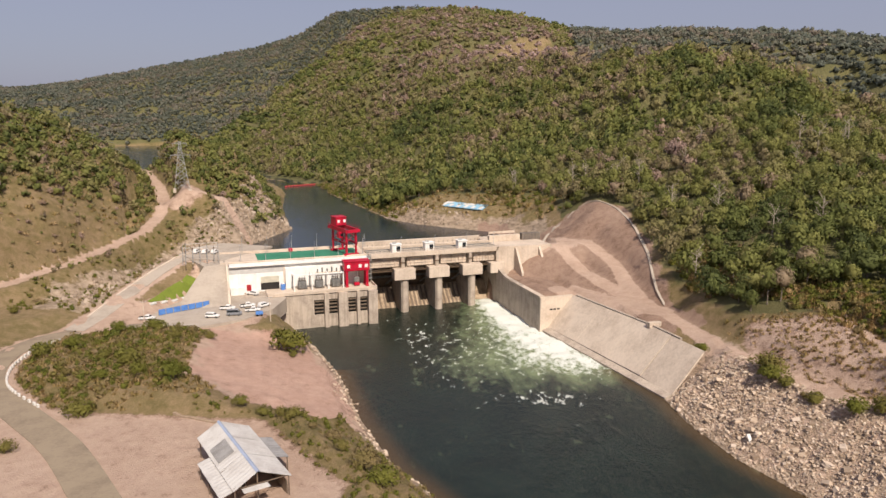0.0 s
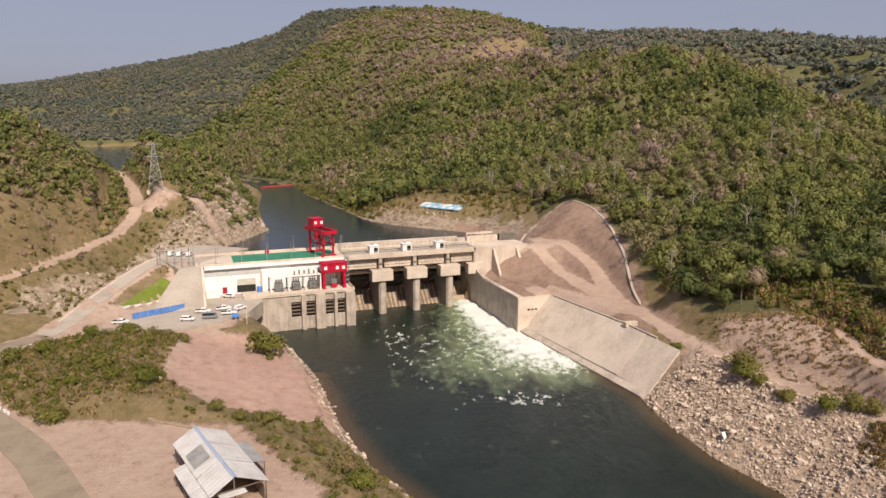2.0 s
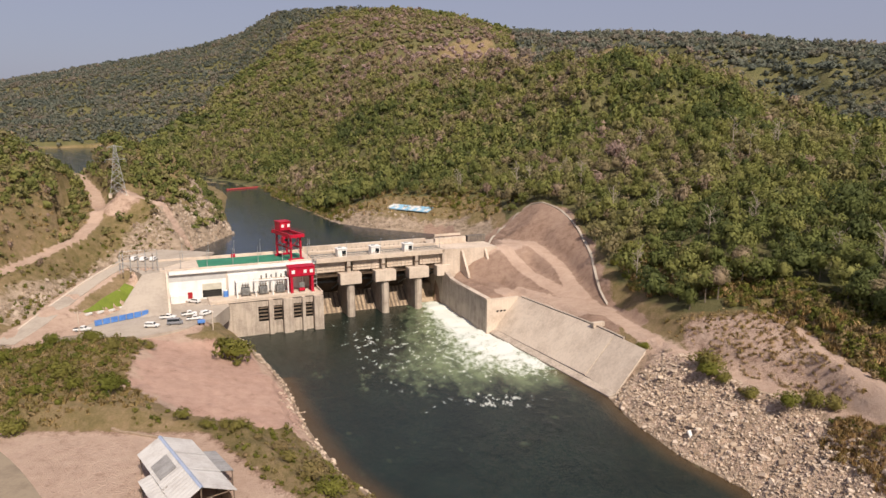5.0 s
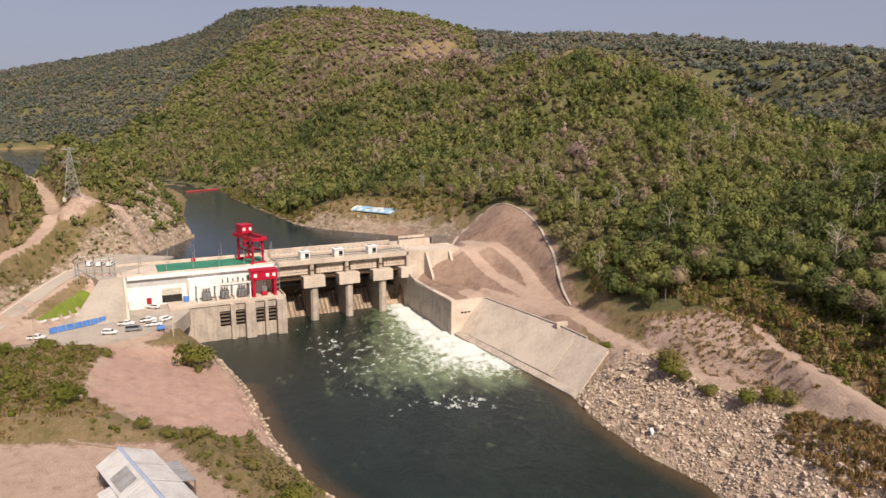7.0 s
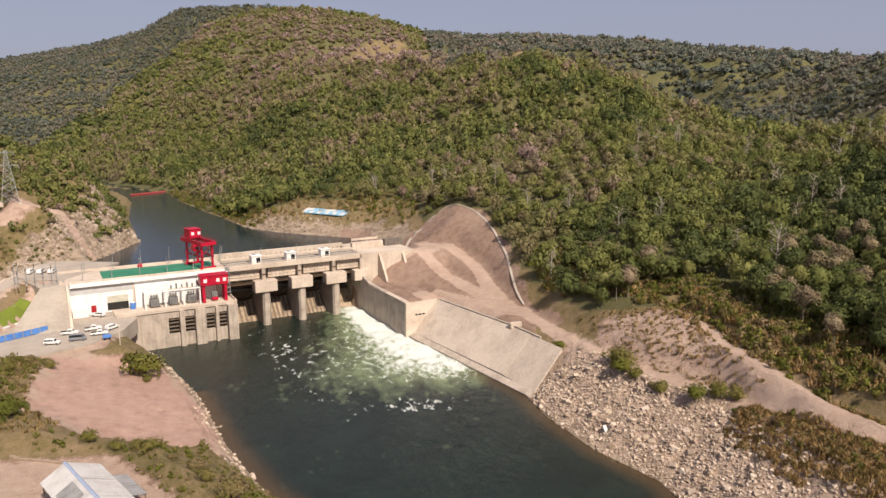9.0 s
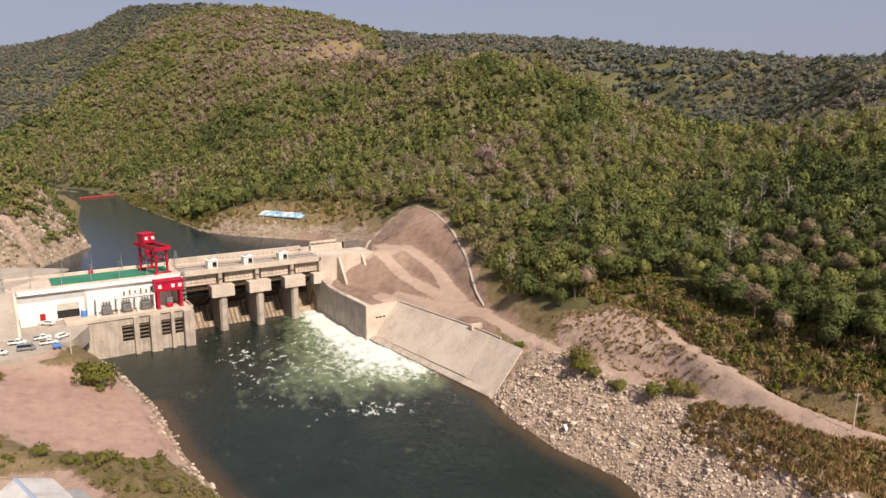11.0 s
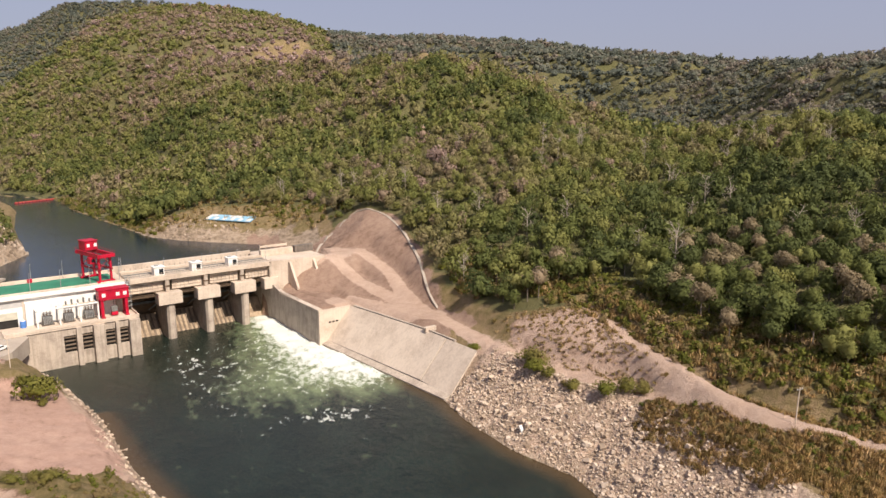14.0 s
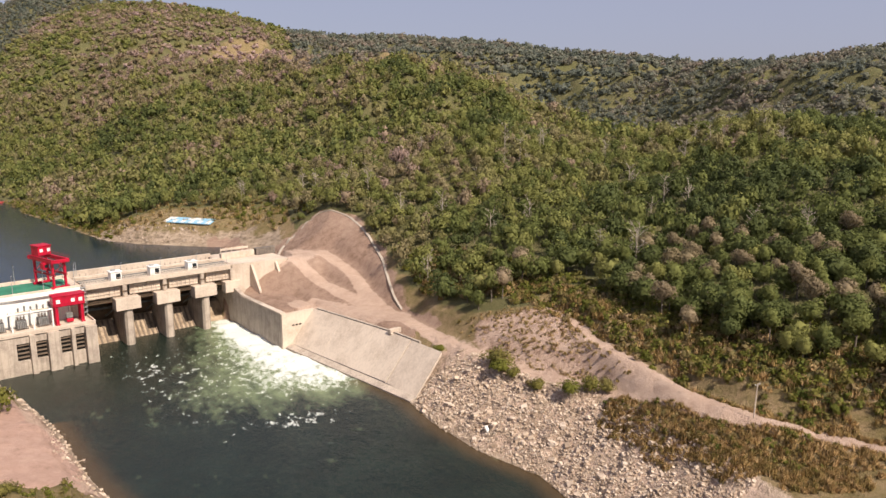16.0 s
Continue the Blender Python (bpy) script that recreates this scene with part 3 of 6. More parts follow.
def cover(x, y, h):
    """How far the ground is rock, soil, red soil, and how thickly trees and scrub grow on it."""
    a = np.degrees(np.arctan2(x, y))
    r = np.hypot(x, y)
    foot = side_dist(x, y, RIGHT_FOOT)
    roads = np.minimum.reduce([seg_dist(x, y, l)[0] - w for l, w in ((UP_ROAD, 2.3), (SPUR_TRACK, 2.2), (LOW_ROAD, 5.0), (RAMP, 4.5), (BANK_ROAD, 2.2), (CUT_ROAD, 1.6), (SIDE_TRACK, 2.4), (BENCH, 6))])
    wob = 4 * waves(x, y, 22, 3, 33)
    soil = 1 - step(-0.5, 2.0, roads)
    track = np.maximum(soil, 0.8 * (1 - step(1.5, 4.0, seg_dist(x, y, DIRT_TRACK)[0])))
    flat = np.maximum.reduce([inside(x, y, YARD), inside(x, y, TERRACE), inside(x, y, PAD), inside(x, y, DIRT), inside(x, y, CREST_PAD), inside(x, y, PYLON_PAD), inside(x, y, SLOPE_SIDE)])
    soil = np.maximum(soil, step(-2, 1, flat))
    right_bank = (foot < 4) & (x > 20) & (y < 420)
    soil = np.maximum(soil, np.where(right_bank & (y > 215), 0.85, 0))
    mound = inside(x, y, [(36, 345), (52, 347), (71, 346), (84, 322), (84, 284), (80, 240), (66, 240), (40, 300)])
    soil = np.maximum(soil, step(-3, 2, mound + wob * 0.4) * 0.9)
    cut = inside(x, y, [(88, 205), (100, 194), (110, 185), (111, 160), (112, 130), (104, 142), (94, 165), (86, 190)])
    soil = np.maximum(soil, step(-2, 3, cut + wob * 0.4) * 0.8)
    bl, br = -side_dist(x, y, RIVER_LEFT), side_dist(x, y, RIVER_RIGHT)
    rock = np.where(y < 300, np.maximum((1 - step(3, 8, bl)) * (bl > -4), (1 - step(18, 27, br)) * (br > -4) * (y < 205)), 0)
    pl, pr = -side_dist(x, y, POOL_LEFT), side_dist(x, y, POOL_RIGHT)
    rock = np.maximum(rock, np.where((y > 296) & (y < 560), np.maximum(0.75 * (1 - step(10, 20, pl + wob)) * (y < 430) * (pl > -6), 0.7 * (1 - step(9, 18, pr + wob)) * (y < 445) * (pr > -6)), 0))
    cliff = inside(x, y, [(-140, 225), (-119, 226), (-114, 256), (-106, 290), (-95, 318), (-100, 342), (-118, 338), (-126, 305), (-131, 275), (-140, 248)])
    rock = np.maximum(rock, 0.62 * step(-3, 3, cliff + wob * 0.5))
    pale_bank = 0.5 * (1 - step(20, 28, br)) * (br > 0.5) * (y < 205)
    red = step(-2, 4, inside(x, y, DIRT) + wob) * 0.7
    wood = np.where(y > 430, step(-2, 5, foot + wob * 0.5), step(4, 14, foot + wob * 0.8)) * (1 - step(-2, 4, mound + 2)) * (1 - step(-3, 2, cut + 1)) * (roads > 3)
    wood = wood * np.where(y > 296, (pr > 0.5), 1) * np.where((y > 296) & (y < 450) & (x < 60), step(28, 44, pr + wob), 1)
    rd, _ = seg_dist(x, y, LEFT_RIDGE)
    left = (foot < 0) * (h > 24) * (roads > 2.5) * (flat < -3) * (1 - step(-4, 0, cliff)) * (y > 120)
    far = (h > POOL + 2) * (r > 700) * (a < -5)
    return rock, soil, red, np.maximum(wood, far), left, np.maximum.reduce([track, step(-3, 2, flat) * 0.7, pale_bank, 0.62 * step(-2, 3, cut + wob * 0.5)])


# ---- ground and water ----
def polar_sheet():
    az = np.concatenate([np.arange(-180, -37, 6.0), np.arange(-36.5, 60.1, 0.28), np.arange(64, 180, 6.0)])
    rr = np.concatenate([[0.01, 20, 40, 60, 75], 85 * 1.0098 ** np.arange(0, 400), [4500, 4900]])
    rr = np.sort(np.unique(rr[rr < 4950]))
    A, R = np.meshgrid(np.radians(az), rr, indexing="ij")
    x, y = R * np.sin(A), R * np.cos(A)
    h = land(x, y)
    rock, soil, red, wood, left, track = cover(x, y, h)
    wood = wood * (1 - 0.75 * step(0.66, 0.98, dryness(x, y)))
    n, m = x.shape
    idx = np.arange(n * m).reshape(n, m)
    nxt = np.roll(idx, -1, axis=0)
    quads = np.stack([idx[:, :-1], idx[:, 1:], nxt[:, 1:], nxt[:, :-1]], -1).reshape(-1, 4)[:, ::-1]
    me = arrays_mesh("ground", np.stack([x, y, h], -1).reshape(-1, 3), quads, GROUND)
    for name, v in (("rock", rock), ("soil", soil), ("red", red), ("track", track), ("wood", wood)):
        me.attributes.new(name, "FLOAT", "POINT").data.foreach_set("value", np.ascontiguousarray(v, np.float32).ravel())
    me.polygons.foreach_set("use_smooth", np.ones(len(me.polygons), bool))
    return new("ground", me)


tagged(polar_sheet(), "hilly ground of scrub, bare pinkish soil and pale rock", "ground", kind="structure")


def river_sheet():
    xs, ys = np.arange(-70, 130, 1.4), np.concatenate([np.arange(-400, 90, 15.0), np.arange(90, 312, 1.4)])
    X, Y = np.meshgrid(xs, ys, indexing="ij")
    ax, ay = math.cos(radians(18.5)), math.sin(radians(18.5))
    a, b = (X + 15.8) * ax + (Y - 283) * ay, -(X + 15.8) * ay + (Y - 283) * ax
    # white water runs from the open bay and fans out
    along = np.clip(-b / 105, 0, 1.3)
    # it hugs the wall and fades towards midstream
    edge = 41.5 + 4 * np.clip(along, 0, 1)
    off = np.maximum(edge - 4 - a, 0)
    width = 6.5 + 21 * along
    core = np.exp(-(off / width) ** 2)
    ends = np.clip(1.3 - 0.7 * along, 0, 1.1) * (1 - step(0.72, 1.02, along + 0.005 * off))
    foam = core * ends * step(-4, 4, -b + 8)
    churn = 1.2 * np.exp(-(off / (11 + 44 * along)) ** 2) * (1 - step(0.66, 1.1, along + 0.002 * off)) * step(-4, 4, -b + 8)
    fleck = 0.64 * np.exp(-((a - 14) / 17) ** 2 - ((b + 101 + 0.35 * (a - 14)) / 7.5) ** 2)
    fleck = np.maximum(fleck, 0.70 * np.exp(-((a + 3 - 0.25 * (b + 33)) / 4.5) ** 2 - ((b + 33) / 11) ** 2))
    fleck = np.maximum(fleck, 0.42 * np.exp(-((along - 0.45) / 0.55) ** 2) * step(-22, -8, a))
    bl = -side_dist(X, Y, RIVER_LEFT)
    br = side_dist(X, Y, RIVER_RIGHT)
    shallow = step(-7, 0, np.maximum(bl, br)) * (Y < 215)
    wob = waves(a, b, 14, 4, 51)
    Z = 0.45 * foam * wob + 0.9 * foam * np.exp(-((b + 4) / 14) ** 2)
    n, m = X.shape
    idx = np.arange(n * m).reshape(n, m)
    quads = np.stack([idx[:-1, :-1], idx[1:, :-1], idx[1:, 1:], idx[:-1, 1:]], -1).reshape(-1, 4)
    me = arrays_mesh("river", np.stack([X, Y, Z], -1).reshape(-1, 3), quads, RIVER)
    for name, v in (("foam", foam), ("churn", churn), ("fleck", fleck), ("shallow", shallow)):
        me.attributes.new(name, "FLOAT", "POINT").data.foreach_set("value", np.ascontiguousarray(v, np.float32).ravel())
    me.polygons.foreach_set("use_smooth", np.ones(len(me.polygons), bool))
    return new("river", me)


tagged(river_sheet(), "dark river water with pale green foam below the open gate", "water", kind="structure")
bm = bmesh.new()
bm.faces.new([bm.verts.new((x, y, POOL)) for x, y in ((-86.3, 285.8), (38.9, 327.6), (60, 800), (-100, 1900), (-1200, 1950), (-1300, 900), (-170, 640), (-110, 400))])
tagged(new("reservoir", mesh_of(bm, "reservoir", RESERVOIR)), "still dark blue reservoir water above the dam", "water", kind="structure")

# ---- the spillway dam ----
dam = thing("spillway_dam", DAM, "pale concrete spillway dam with four gated bays", "dam")
BAYS = [(-14.6, -1.7), (1.7, 13.1), (16.5, 27.9), (31.3, 41.0)]
for a in (0.0, 14.8, 29.6):
    # the pier's side: long and low downstream, full height under the bridge
    bm = bmesh.new()
    nose = [(-1.6, 26), (1.6, 26), (1.6, 1.2), (0.9, 0.25), (-0.9, 0.25), (-1.6, 1.2)]
    prism(bm, [(a + p, b - 1.2) for p, b in nose], -3, 14.2)
    prism(bm, [(5.0, 14.2), (26, 14.2), (26, 23.2), (5.0, 23.2)], a - 1.6, a + 1.6, "x")
    part("pier", bm, CONCRETE, dam)
    bm = bmesh.new()
    prism(bm, [(-1.8, 14.0), (3.2, 14.0), (3.2, 18.5), (-1.8, 18.5)], a - 4.7, a + 4.2, "x")
    part("trunnion_block", bevelled(bm), CONCRETE_PALE, dam, "pale concrete trunnion block across the pier")
    part("column", bevelled(B(a - 1.2, a + 0.3, 0.6, 2.4, 18.5, 23.2)), CONCRETE, dam)
    part("bracket", B(a - 1.6, a + 0.7, 0.3, 0.6, 20.6, 21.0), BROWN_STEEL, dam)
for a0, a1 in BAYS:
    # chute, gate leaf, breast wall, arms
    bm = bmesh.new()
    prism(bm, [(7.0, -3), (7.0, -0.6), (11.0, 3.2), (14.5, 7.2), (18, 8.0), (18, -3)], a0, a1, "x")
    part("chute", bm, CHUTE, dam, "brown-stained concrete chute")
    if a0 < 30:
        bm = bmesh.new()
        for k in range(7):
            x = a0 + 0.5 + (a1 - a0 - 1.0) * k / 6
            prism(bm, [(7.4, -0.4), (10.9, 3.1), (14.2, 6.9), (14.2, 7.3), (10.9, 3.55), (7.4, 0.15)], x - 0.35, x + 0.35, "x")
        part("chute_rib", bm, WOOD, dam, "weathered ribs on the chute")
    lift = 0.0 if a0 < 30 else 2.4
    bm = bmesh.new()
    arc = [(14 - 11.0 * math.cos(math.radians(s)) + 9.6, 15 + 11 * math.sin(math.radians(s)) + lift) for s in range(-44, 12, 8)]
    prism(bm, arc + [(b + 0.5, z) for b, z in arc[::-1]], a0 + 0.1, a1 - 0.1, "x")
    part("gate", bm, BROWN_STEEL, dam, "dark brown steel radial gate")
    for z in (9.5, 12.5):
        for s in (0.25, 0.75):
            bm = bmesh.new()
            bar(bm, (a0 + 0.8 if s < 0.5 else a1 - 0.8, 1.8, 15.5), (a0 + s * (a1 - a0), 12.5, z + lift), 0.35)
            part("gate_arm", bm, GREY_STEEL, dam)
    part("cross_beam", B(a0 + 0.2, a1 - 0.2, 10.6, 11.4, 12.6, 13.4), GREY_STEEL, dam)
    part("breast_wall", B(a0, a1, 2.6, 3.4, 18.9, 23.2), CONCRETE_PALE, dam)
    part("back_wall", B(a0, a1, 16.0, 17.2, 14.5, 23.2), CONCRETE, dam)
    for k in range(4):
        z = 19.0 + 1.15 * k
        part("wall_rail", B(a0 + 0.1, a1 - 0.1, 2.3, 2.6, z, z + 0.22), CONCRETE_PALE, dam)
    for k in range(1, 7):
        x = a0 + (a1 - a0) * k / 7
        part("wall_post", B(x - 0.12, x + 0.12, 2.2, 2.55, 18.9, 23.1), CONCRETE_PALE, dam)
    bm = bmesh.new()
    for z in (18.0, 18.9):
        bar(bm, (a0 + 0.1, 1.9, z), (a1 - 0.1, 1.9, z), 0.09)
    for k in range(8):
        x = a0 + 0.3 + (a1 - a0 - 0.6) * k / 7
        bar(bm, (x, 1.9, 17.2), (x, 1.9, 18.9), 0.08)
    box(bm, a0, a1, 1.8, 4.2, 17.0, 17.25)
    part("walkway", bm, BROWN_STEEL, dam, "brown steel walkway with a railing")
# road bridge over the bays
part("bridge_beam", bevelled(B(-14.6, 42.0, 0.4, 1.6, 23.2, 25.1)), CONCRETE_PALE, dam)
part("road_deck", B(-14.6, 42.0, 1.6, 11.0, 24.2, 24.9), YARD_PAVE, dam)
for b in (5.2, 8.6):
    part("crane_rail", B(-14.6, 42.0, b, b + 0.3, 24.9, 25.25), GREY_STEEL, dam)
# lower deck coloured dark, painting the shade in the gaps between girders
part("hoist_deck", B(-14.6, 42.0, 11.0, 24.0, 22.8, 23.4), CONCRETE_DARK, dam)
for b, z, w in ((11.5, 25.9, 1.0), (15.0, 25.5, 0.6), (23.0, 26.2, 1.2)):
    part("crane_girder", bevelled(B(-14.6, 42.0, b, b + w, 23.4, z)), CONCRETE_PALE, dam)
for b in (0.7, 10.6):
    bm = bmesh.new()
    for z in (25.6, 26.1):
        bar(bm, (-14.6, b, z), (42.0, b, z), 0.06, n=4)
    for k in range(24):
        x = -14.4 + k * 2.45
        bar(bm, (x, b, 24.9), (x, b, 26.1), 0.06, n=4)
    part("railing", bm, CONCRETE_PALE, dam)
for k in range(26):
    x = -13.6 + k * 2.15
    part("girder_post", B(x, x + 0.4, 18.8, 19.2, 23.4, 25.7), CONCRETE, dam)
part("upstream_wall", B(-66, 66, 24.0, 26.0, -2, 24.6), CONCRETE, dam)

# ---- right abutment, training wall, apron ----
wall = thing("training_wall", DAM, "grey concrete training wall beside the open bay", "wall", kind="structure")
bm = bmesh.new()
prism(bm, [(2.0, -3), (2.0, 16.5), (-8.5, 14.0), (-41.5, 13.2), (-41.5, -3)], 41.0, 42.6, "x")
part("wall_face", bm, CONCRETE, wall)
bm = bmesh.new()
prism(bm, [(41.0, -3), (41.0, 13.2), (54.5, 13.2), (47.0, -3)], -42.6, -41.5, "y")
part("wing", bm, CONCRETE_PALE, wall)
part("coping", B(40.8, 42.9, -41.8, -8.0, 13.2, 13.6), CONCRETE_PALE, wall)
for k in range(3):
    part("block", bevelled(B(45.0 + 1.5 * k, 46.0 + 1.5 * k, -42.75, -42.6, 8.0, 8.6)), DARK, wall)
abut = thing("abutment", DAM, "pale concrete abutment block with buttresses", "abutment", kind="structure")
bm = bmesh.new()
prism(bm, [(42.0, 26), (42.0, 0.4), (48, -0.4), (60, -1.2), (66, -1.2), (66, 26)], 10, 25.0)
part("block", bm, CONCRETE_PALE, abut)
part("side_face", B(40.9, 42.0, 0.4, 26, -3, 25.0), CONCRETE, abut)
for a, s in ((49.5, 1.0), (60.5, 0.45), (66.5, 0.5)):
    bm = bmesh.new()
    prism(bm, [(-0.6, 25 - 10 * s), (-0.6, 24.2), (-1.5, 24.2), (-1 - 7.5 * s, 25 - 10.5 * s), (-1 - 7.5 * s, 25 - 11.5 * s), (-0.6, 25 - 11.5 * s)], a - 0.5, a + 0.5, "x")
    part("buttress", bm, CONCRETE_PALE, abut)
part("cap_block", bevelled(B(37.6, 44.2, -1.6, 2.6, 14.0, 18.4)), CONCRETE_PALE, abut)
apron = thing("bank_apron", DAM, "smooth pale concrete apron sloping to the river", "slope paving", kind="structure")


def apron_quad(bm, pts, thick=0.8):
    top = [bm.verts.new(p) for p in pts]
    low = [bm.verts.new((p[0], p[1], p[2] - thick)) for p in pts]
    bm.faces.new(top)
    bm.faces.new(low[::-1])
    for i in range(len(pts)):
        j = (i + 1) % len(pts)
        bm.faces.new((top[i], low[i], low[j], top[j]))
    bmesh.ops.recalc_face_normals(bm, faces=bm.faces[:])


def toe(b):
    return 42.2 + 4.4 * min(1, (-b - 41.5) / 60)


def crest(b):
    return 54.4 + 4.6 * min(1, (-b - 41.5) / 45)


# panels between joints, from the wing wall downstream
PANELS = [-42.7, -52, -61, -70, -79, -88, -97]
for k, (b0, b1) in enumerate(zip(PANELS, PANELS[1:])):
    bm = bmesh.new()
    lift = 0.03 * (k % 2)
    apron_quad(bm, [(toe(b0) + 2.2, b0, 1.4 + lift), (toe(b1) + 2.2, b1 + 0.08, 1.4 + lift), (crest(b1), b1 + 0.08, 13.2 + lift), (crest(b0), b0, 13.2 + lift)])
    part("panel", bm, CONCRETE_PALE, apron)
bm = bmesh.new()
apron_quad(bm, [(toe(-97) + 2.2, -97.3, 1.3), (toe(-112) + 1.8, -112.5, 0.9), (crest(-112), -112.5, 13.2), (crest(-97), -97.3, 13.2)])
part("panel", bm, CONCRETE_PALE, apron)
bm = bmesh.new()
apron_quad(bm, [(toe(-41.5) - 0.2, -42.6, 0.5), (toe(-112) - 0.3, -112.5, 0.5), (toe(-112) + 2.3, -112.5, 1.3), (toe(-41.5) + 2.3, -42.6, 1.3)], 3.0)
part("toe_beam", bm, CONCRETE, apron)
bm = bmesh.new()
for b0, b1 in ((-44, -84), (-86, -101)):
    prism(bm, [(crest(b0) + 0.2, b0), (crest(b0) + 1.0, b0), (crest(b1) + 1.0, b1), (crest(b1) + 0.2, b1)], 12.6, 13.6)
part("crest_kerb", bm, CONCRETE, apron)
part("outfall", bevelled(B(58.0, 62.5, -87.0, -85.4, 12.8, 14.4)), CONCRETE_PALE, apron)

# ---- powerhouse ----
house = thing("powerhouse", DAM, "white and grey concrete powerhouse with a green roof", "powerhouse")
bm = B(-66, -14.6, -9.0, 24.0, -3, 13.4)
part("substructure", bm, CONCRETE, house)
part("transformer_deck", bevelled(B(-56, -14.2, -10.8, 0.0, 13.4, 14.0)), CONCRETE_PALE, house)
part("deck_parapet", bevelled(B(-55.5, -14.2, -10.9, -10.5, 14.0, 14.9)), CONCRETE_PALE, house)
part("deck_parapet", bevelled(B(-14.6, -14.2, -10.5, -0.5, 14.0, 14.9)), CONCRETE_PALE, house)
for a0, a1, b0 in ((-18.0, -14.4, -12.6), (-22.4, -21.2, -11.8), (-29.7, -26.0, -12.4), (-35.0, -33.3, -11.8)):
    part("pillar", bevelled(B(a0, a1, b0, -9.0, -3, 13.4)), CONCRETE, house)
part("blank_wall", bevelled(B(-56, -38.8, -10.4, -9.0, -3, 13.4)), CONCRETE, house)
part("sill_wall", B(-38.8, -14.6, -10.2, -9.0, -3, 4.8), CONCRETE, house)
part("lintel", B(-38.8, -14.6, -10.3, -9.0, 10.8, 13.4), CONCRETE, house)
for a0, a1 in ((-38.6, -35.0), (-33.3, -29.7), (-26.0, -22.4), (-21.2, -18.0)):
    # the recess shade is a dark sheet on the solid wall
    win = part("louvre_shade_sheet", B(a0, a1, -9.15, -9.05, 4.8, 10.8), DARK, house, "louvred opening as a sheet painted shade-dark")
    for z in (5.8, 7.2, 8.6, 9.9):
        part("slat", B(a0, a1, -9.9, -9.3, z, z + 0.4), WOOD, win)
# upper storey
part("front_wall", B(-69.3, -19.5, 0.0, 0.6, 12.8, 23.6), WHITE, house)
part("core", B(-65.5, -14.8, 0.7, 23.9, 13.4, 23.6), CONCRETE, house)
part("pilaster", B(-48.9, -48.3, -0.35, 0.0, 14, 22.5), CONCRETE_PALE, house)
part("wall_band", B(-69.3, -48.3, -0.06, 0.0, 20.8, 23.4), worn("grey_paint", (0.52, 0.51, 0.49), (0.42, 0.41, 0.4), 0.7, 0.4, bump=0.0), house, "grey painted band")
part("eave", bevelled(B(-69.0, -14.8, -1.2, 3.0, 23.6, 24.3)), WHITE, house, "white overhanging eave")
part("roof_slab", B(-72.0, -14.6, 3.0, 26.0, 23.6, 24.5), CONCRETE_PALE, house)
part("roof_coat", B(-58.0, -17.4, 5.6, 19.8, 24.5, 24.62), GREEN_ROOF, house, "green roof coating")
part("roof_kerb", bevelled(B(-72.0, -14.6, 3.0, 3.6, 24.5, 25.0)), CONCRETE_PALE, house)
part("roof_kerb", bevelled(B(-72.0, -14.6, 22.4, 23.0, 24.5, 25.4)), CONCRETE_PALE, house)
# a dark sheet on the wall paints the unlit room behind the door
door = part("door_shade_sheet", B(-57.6, -50.6, -0.08, -0.02, 14.0, 18.2), DARK, house, "doorway as a sheet painted shade-dark")
part("shutter", B(-57.6, -50.6, -0.3, -0.1, 16.8, 19.2), worn("beige_shutter", (0.55, 0.52, 0.42), (0.42, 0.4, 0.33), 0.6, 0.5, bump=0.0), house, "half-raised beige roller shutter")
part("frame", B(-58.3, -57.6, -0.4, 0.0, 14.0, 19.6), WHITE, house)
part("frame", B(-50.6, -49.9, -0.4, 0.0, 14.0, 19.6), WHITE, house)
part("small_door", B(-62.9, -61.2, -0.12, -0.02, 14.0, 16.4), worn("red_door", (0.36, 0.02, 0.03), (0.25, 0.02, 0.02), 0.5, 1, bump=0.0), house, "red door")
part("side_shed", bevelled(B(-69.0, -64.0, -3.4, -0.5, 13.2, 16.2)), WHITE, house)
part("canopy_wall", bevelled(B(-48.2, -36.8, -1.0, 0.0, 14.0, 22.0)), WHITE, house)
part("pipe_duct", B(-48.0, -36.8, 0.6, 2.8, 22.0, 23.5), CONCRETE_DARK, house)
for k in range(9):
    a = -36.0 + k * 1.9
    part("insulator", bevelled(B(a, a + 0.5, -0.9, -0.3, 19.4, 20.8 + 0.5 * (k % 2)), 0.1), GREY_STEEL, house)
part("busbar_shelf", B(-36.8, -19.6, -1.0, 0.0, 19.0, 19.4), CONCRETE_PALE, house)
# stepped side wall that runs down beside the slope
bm = bmesh.new()
prism(bm, [(4.0, 12.5), (4.0, 25.0), (-1.0, 24.6), (-17.0, 14.0), (-17.0, 12.5)], -70.2, -69.4, "x")
part("ramp_wall", bm, CONCRETE_PALE, house)
bm = bmesh.new()
top = [bm.verts.new(c) for c in ((-70.2, 26, 24.55), (-70.2, 3, 24.55), (-70.2, -17.5, 13.35), (-88, -17.5, 13.35), (-78, 3, 24.0), (-86, 26, 24.55))]
low = [bm.verts.new((v.co.x, v.co.y, v.co.z - 6.0)) for v in top]
bm.faces.new((top[0], top[1], top[4], top[5]))
bm.faces.new((top[1], top[2], top[3], top[4]))
for k in range(6):
    bm.faces.new((top[k], low[k], low[(k + 1) % 6], top[(k + 1) % 6]))
bmesh.ops.recalc_face_normals(bm, faces=bm.faces[:])
part("paved_slope", bm, YARD_PAVE, house, "grey paved slope beside the yard")

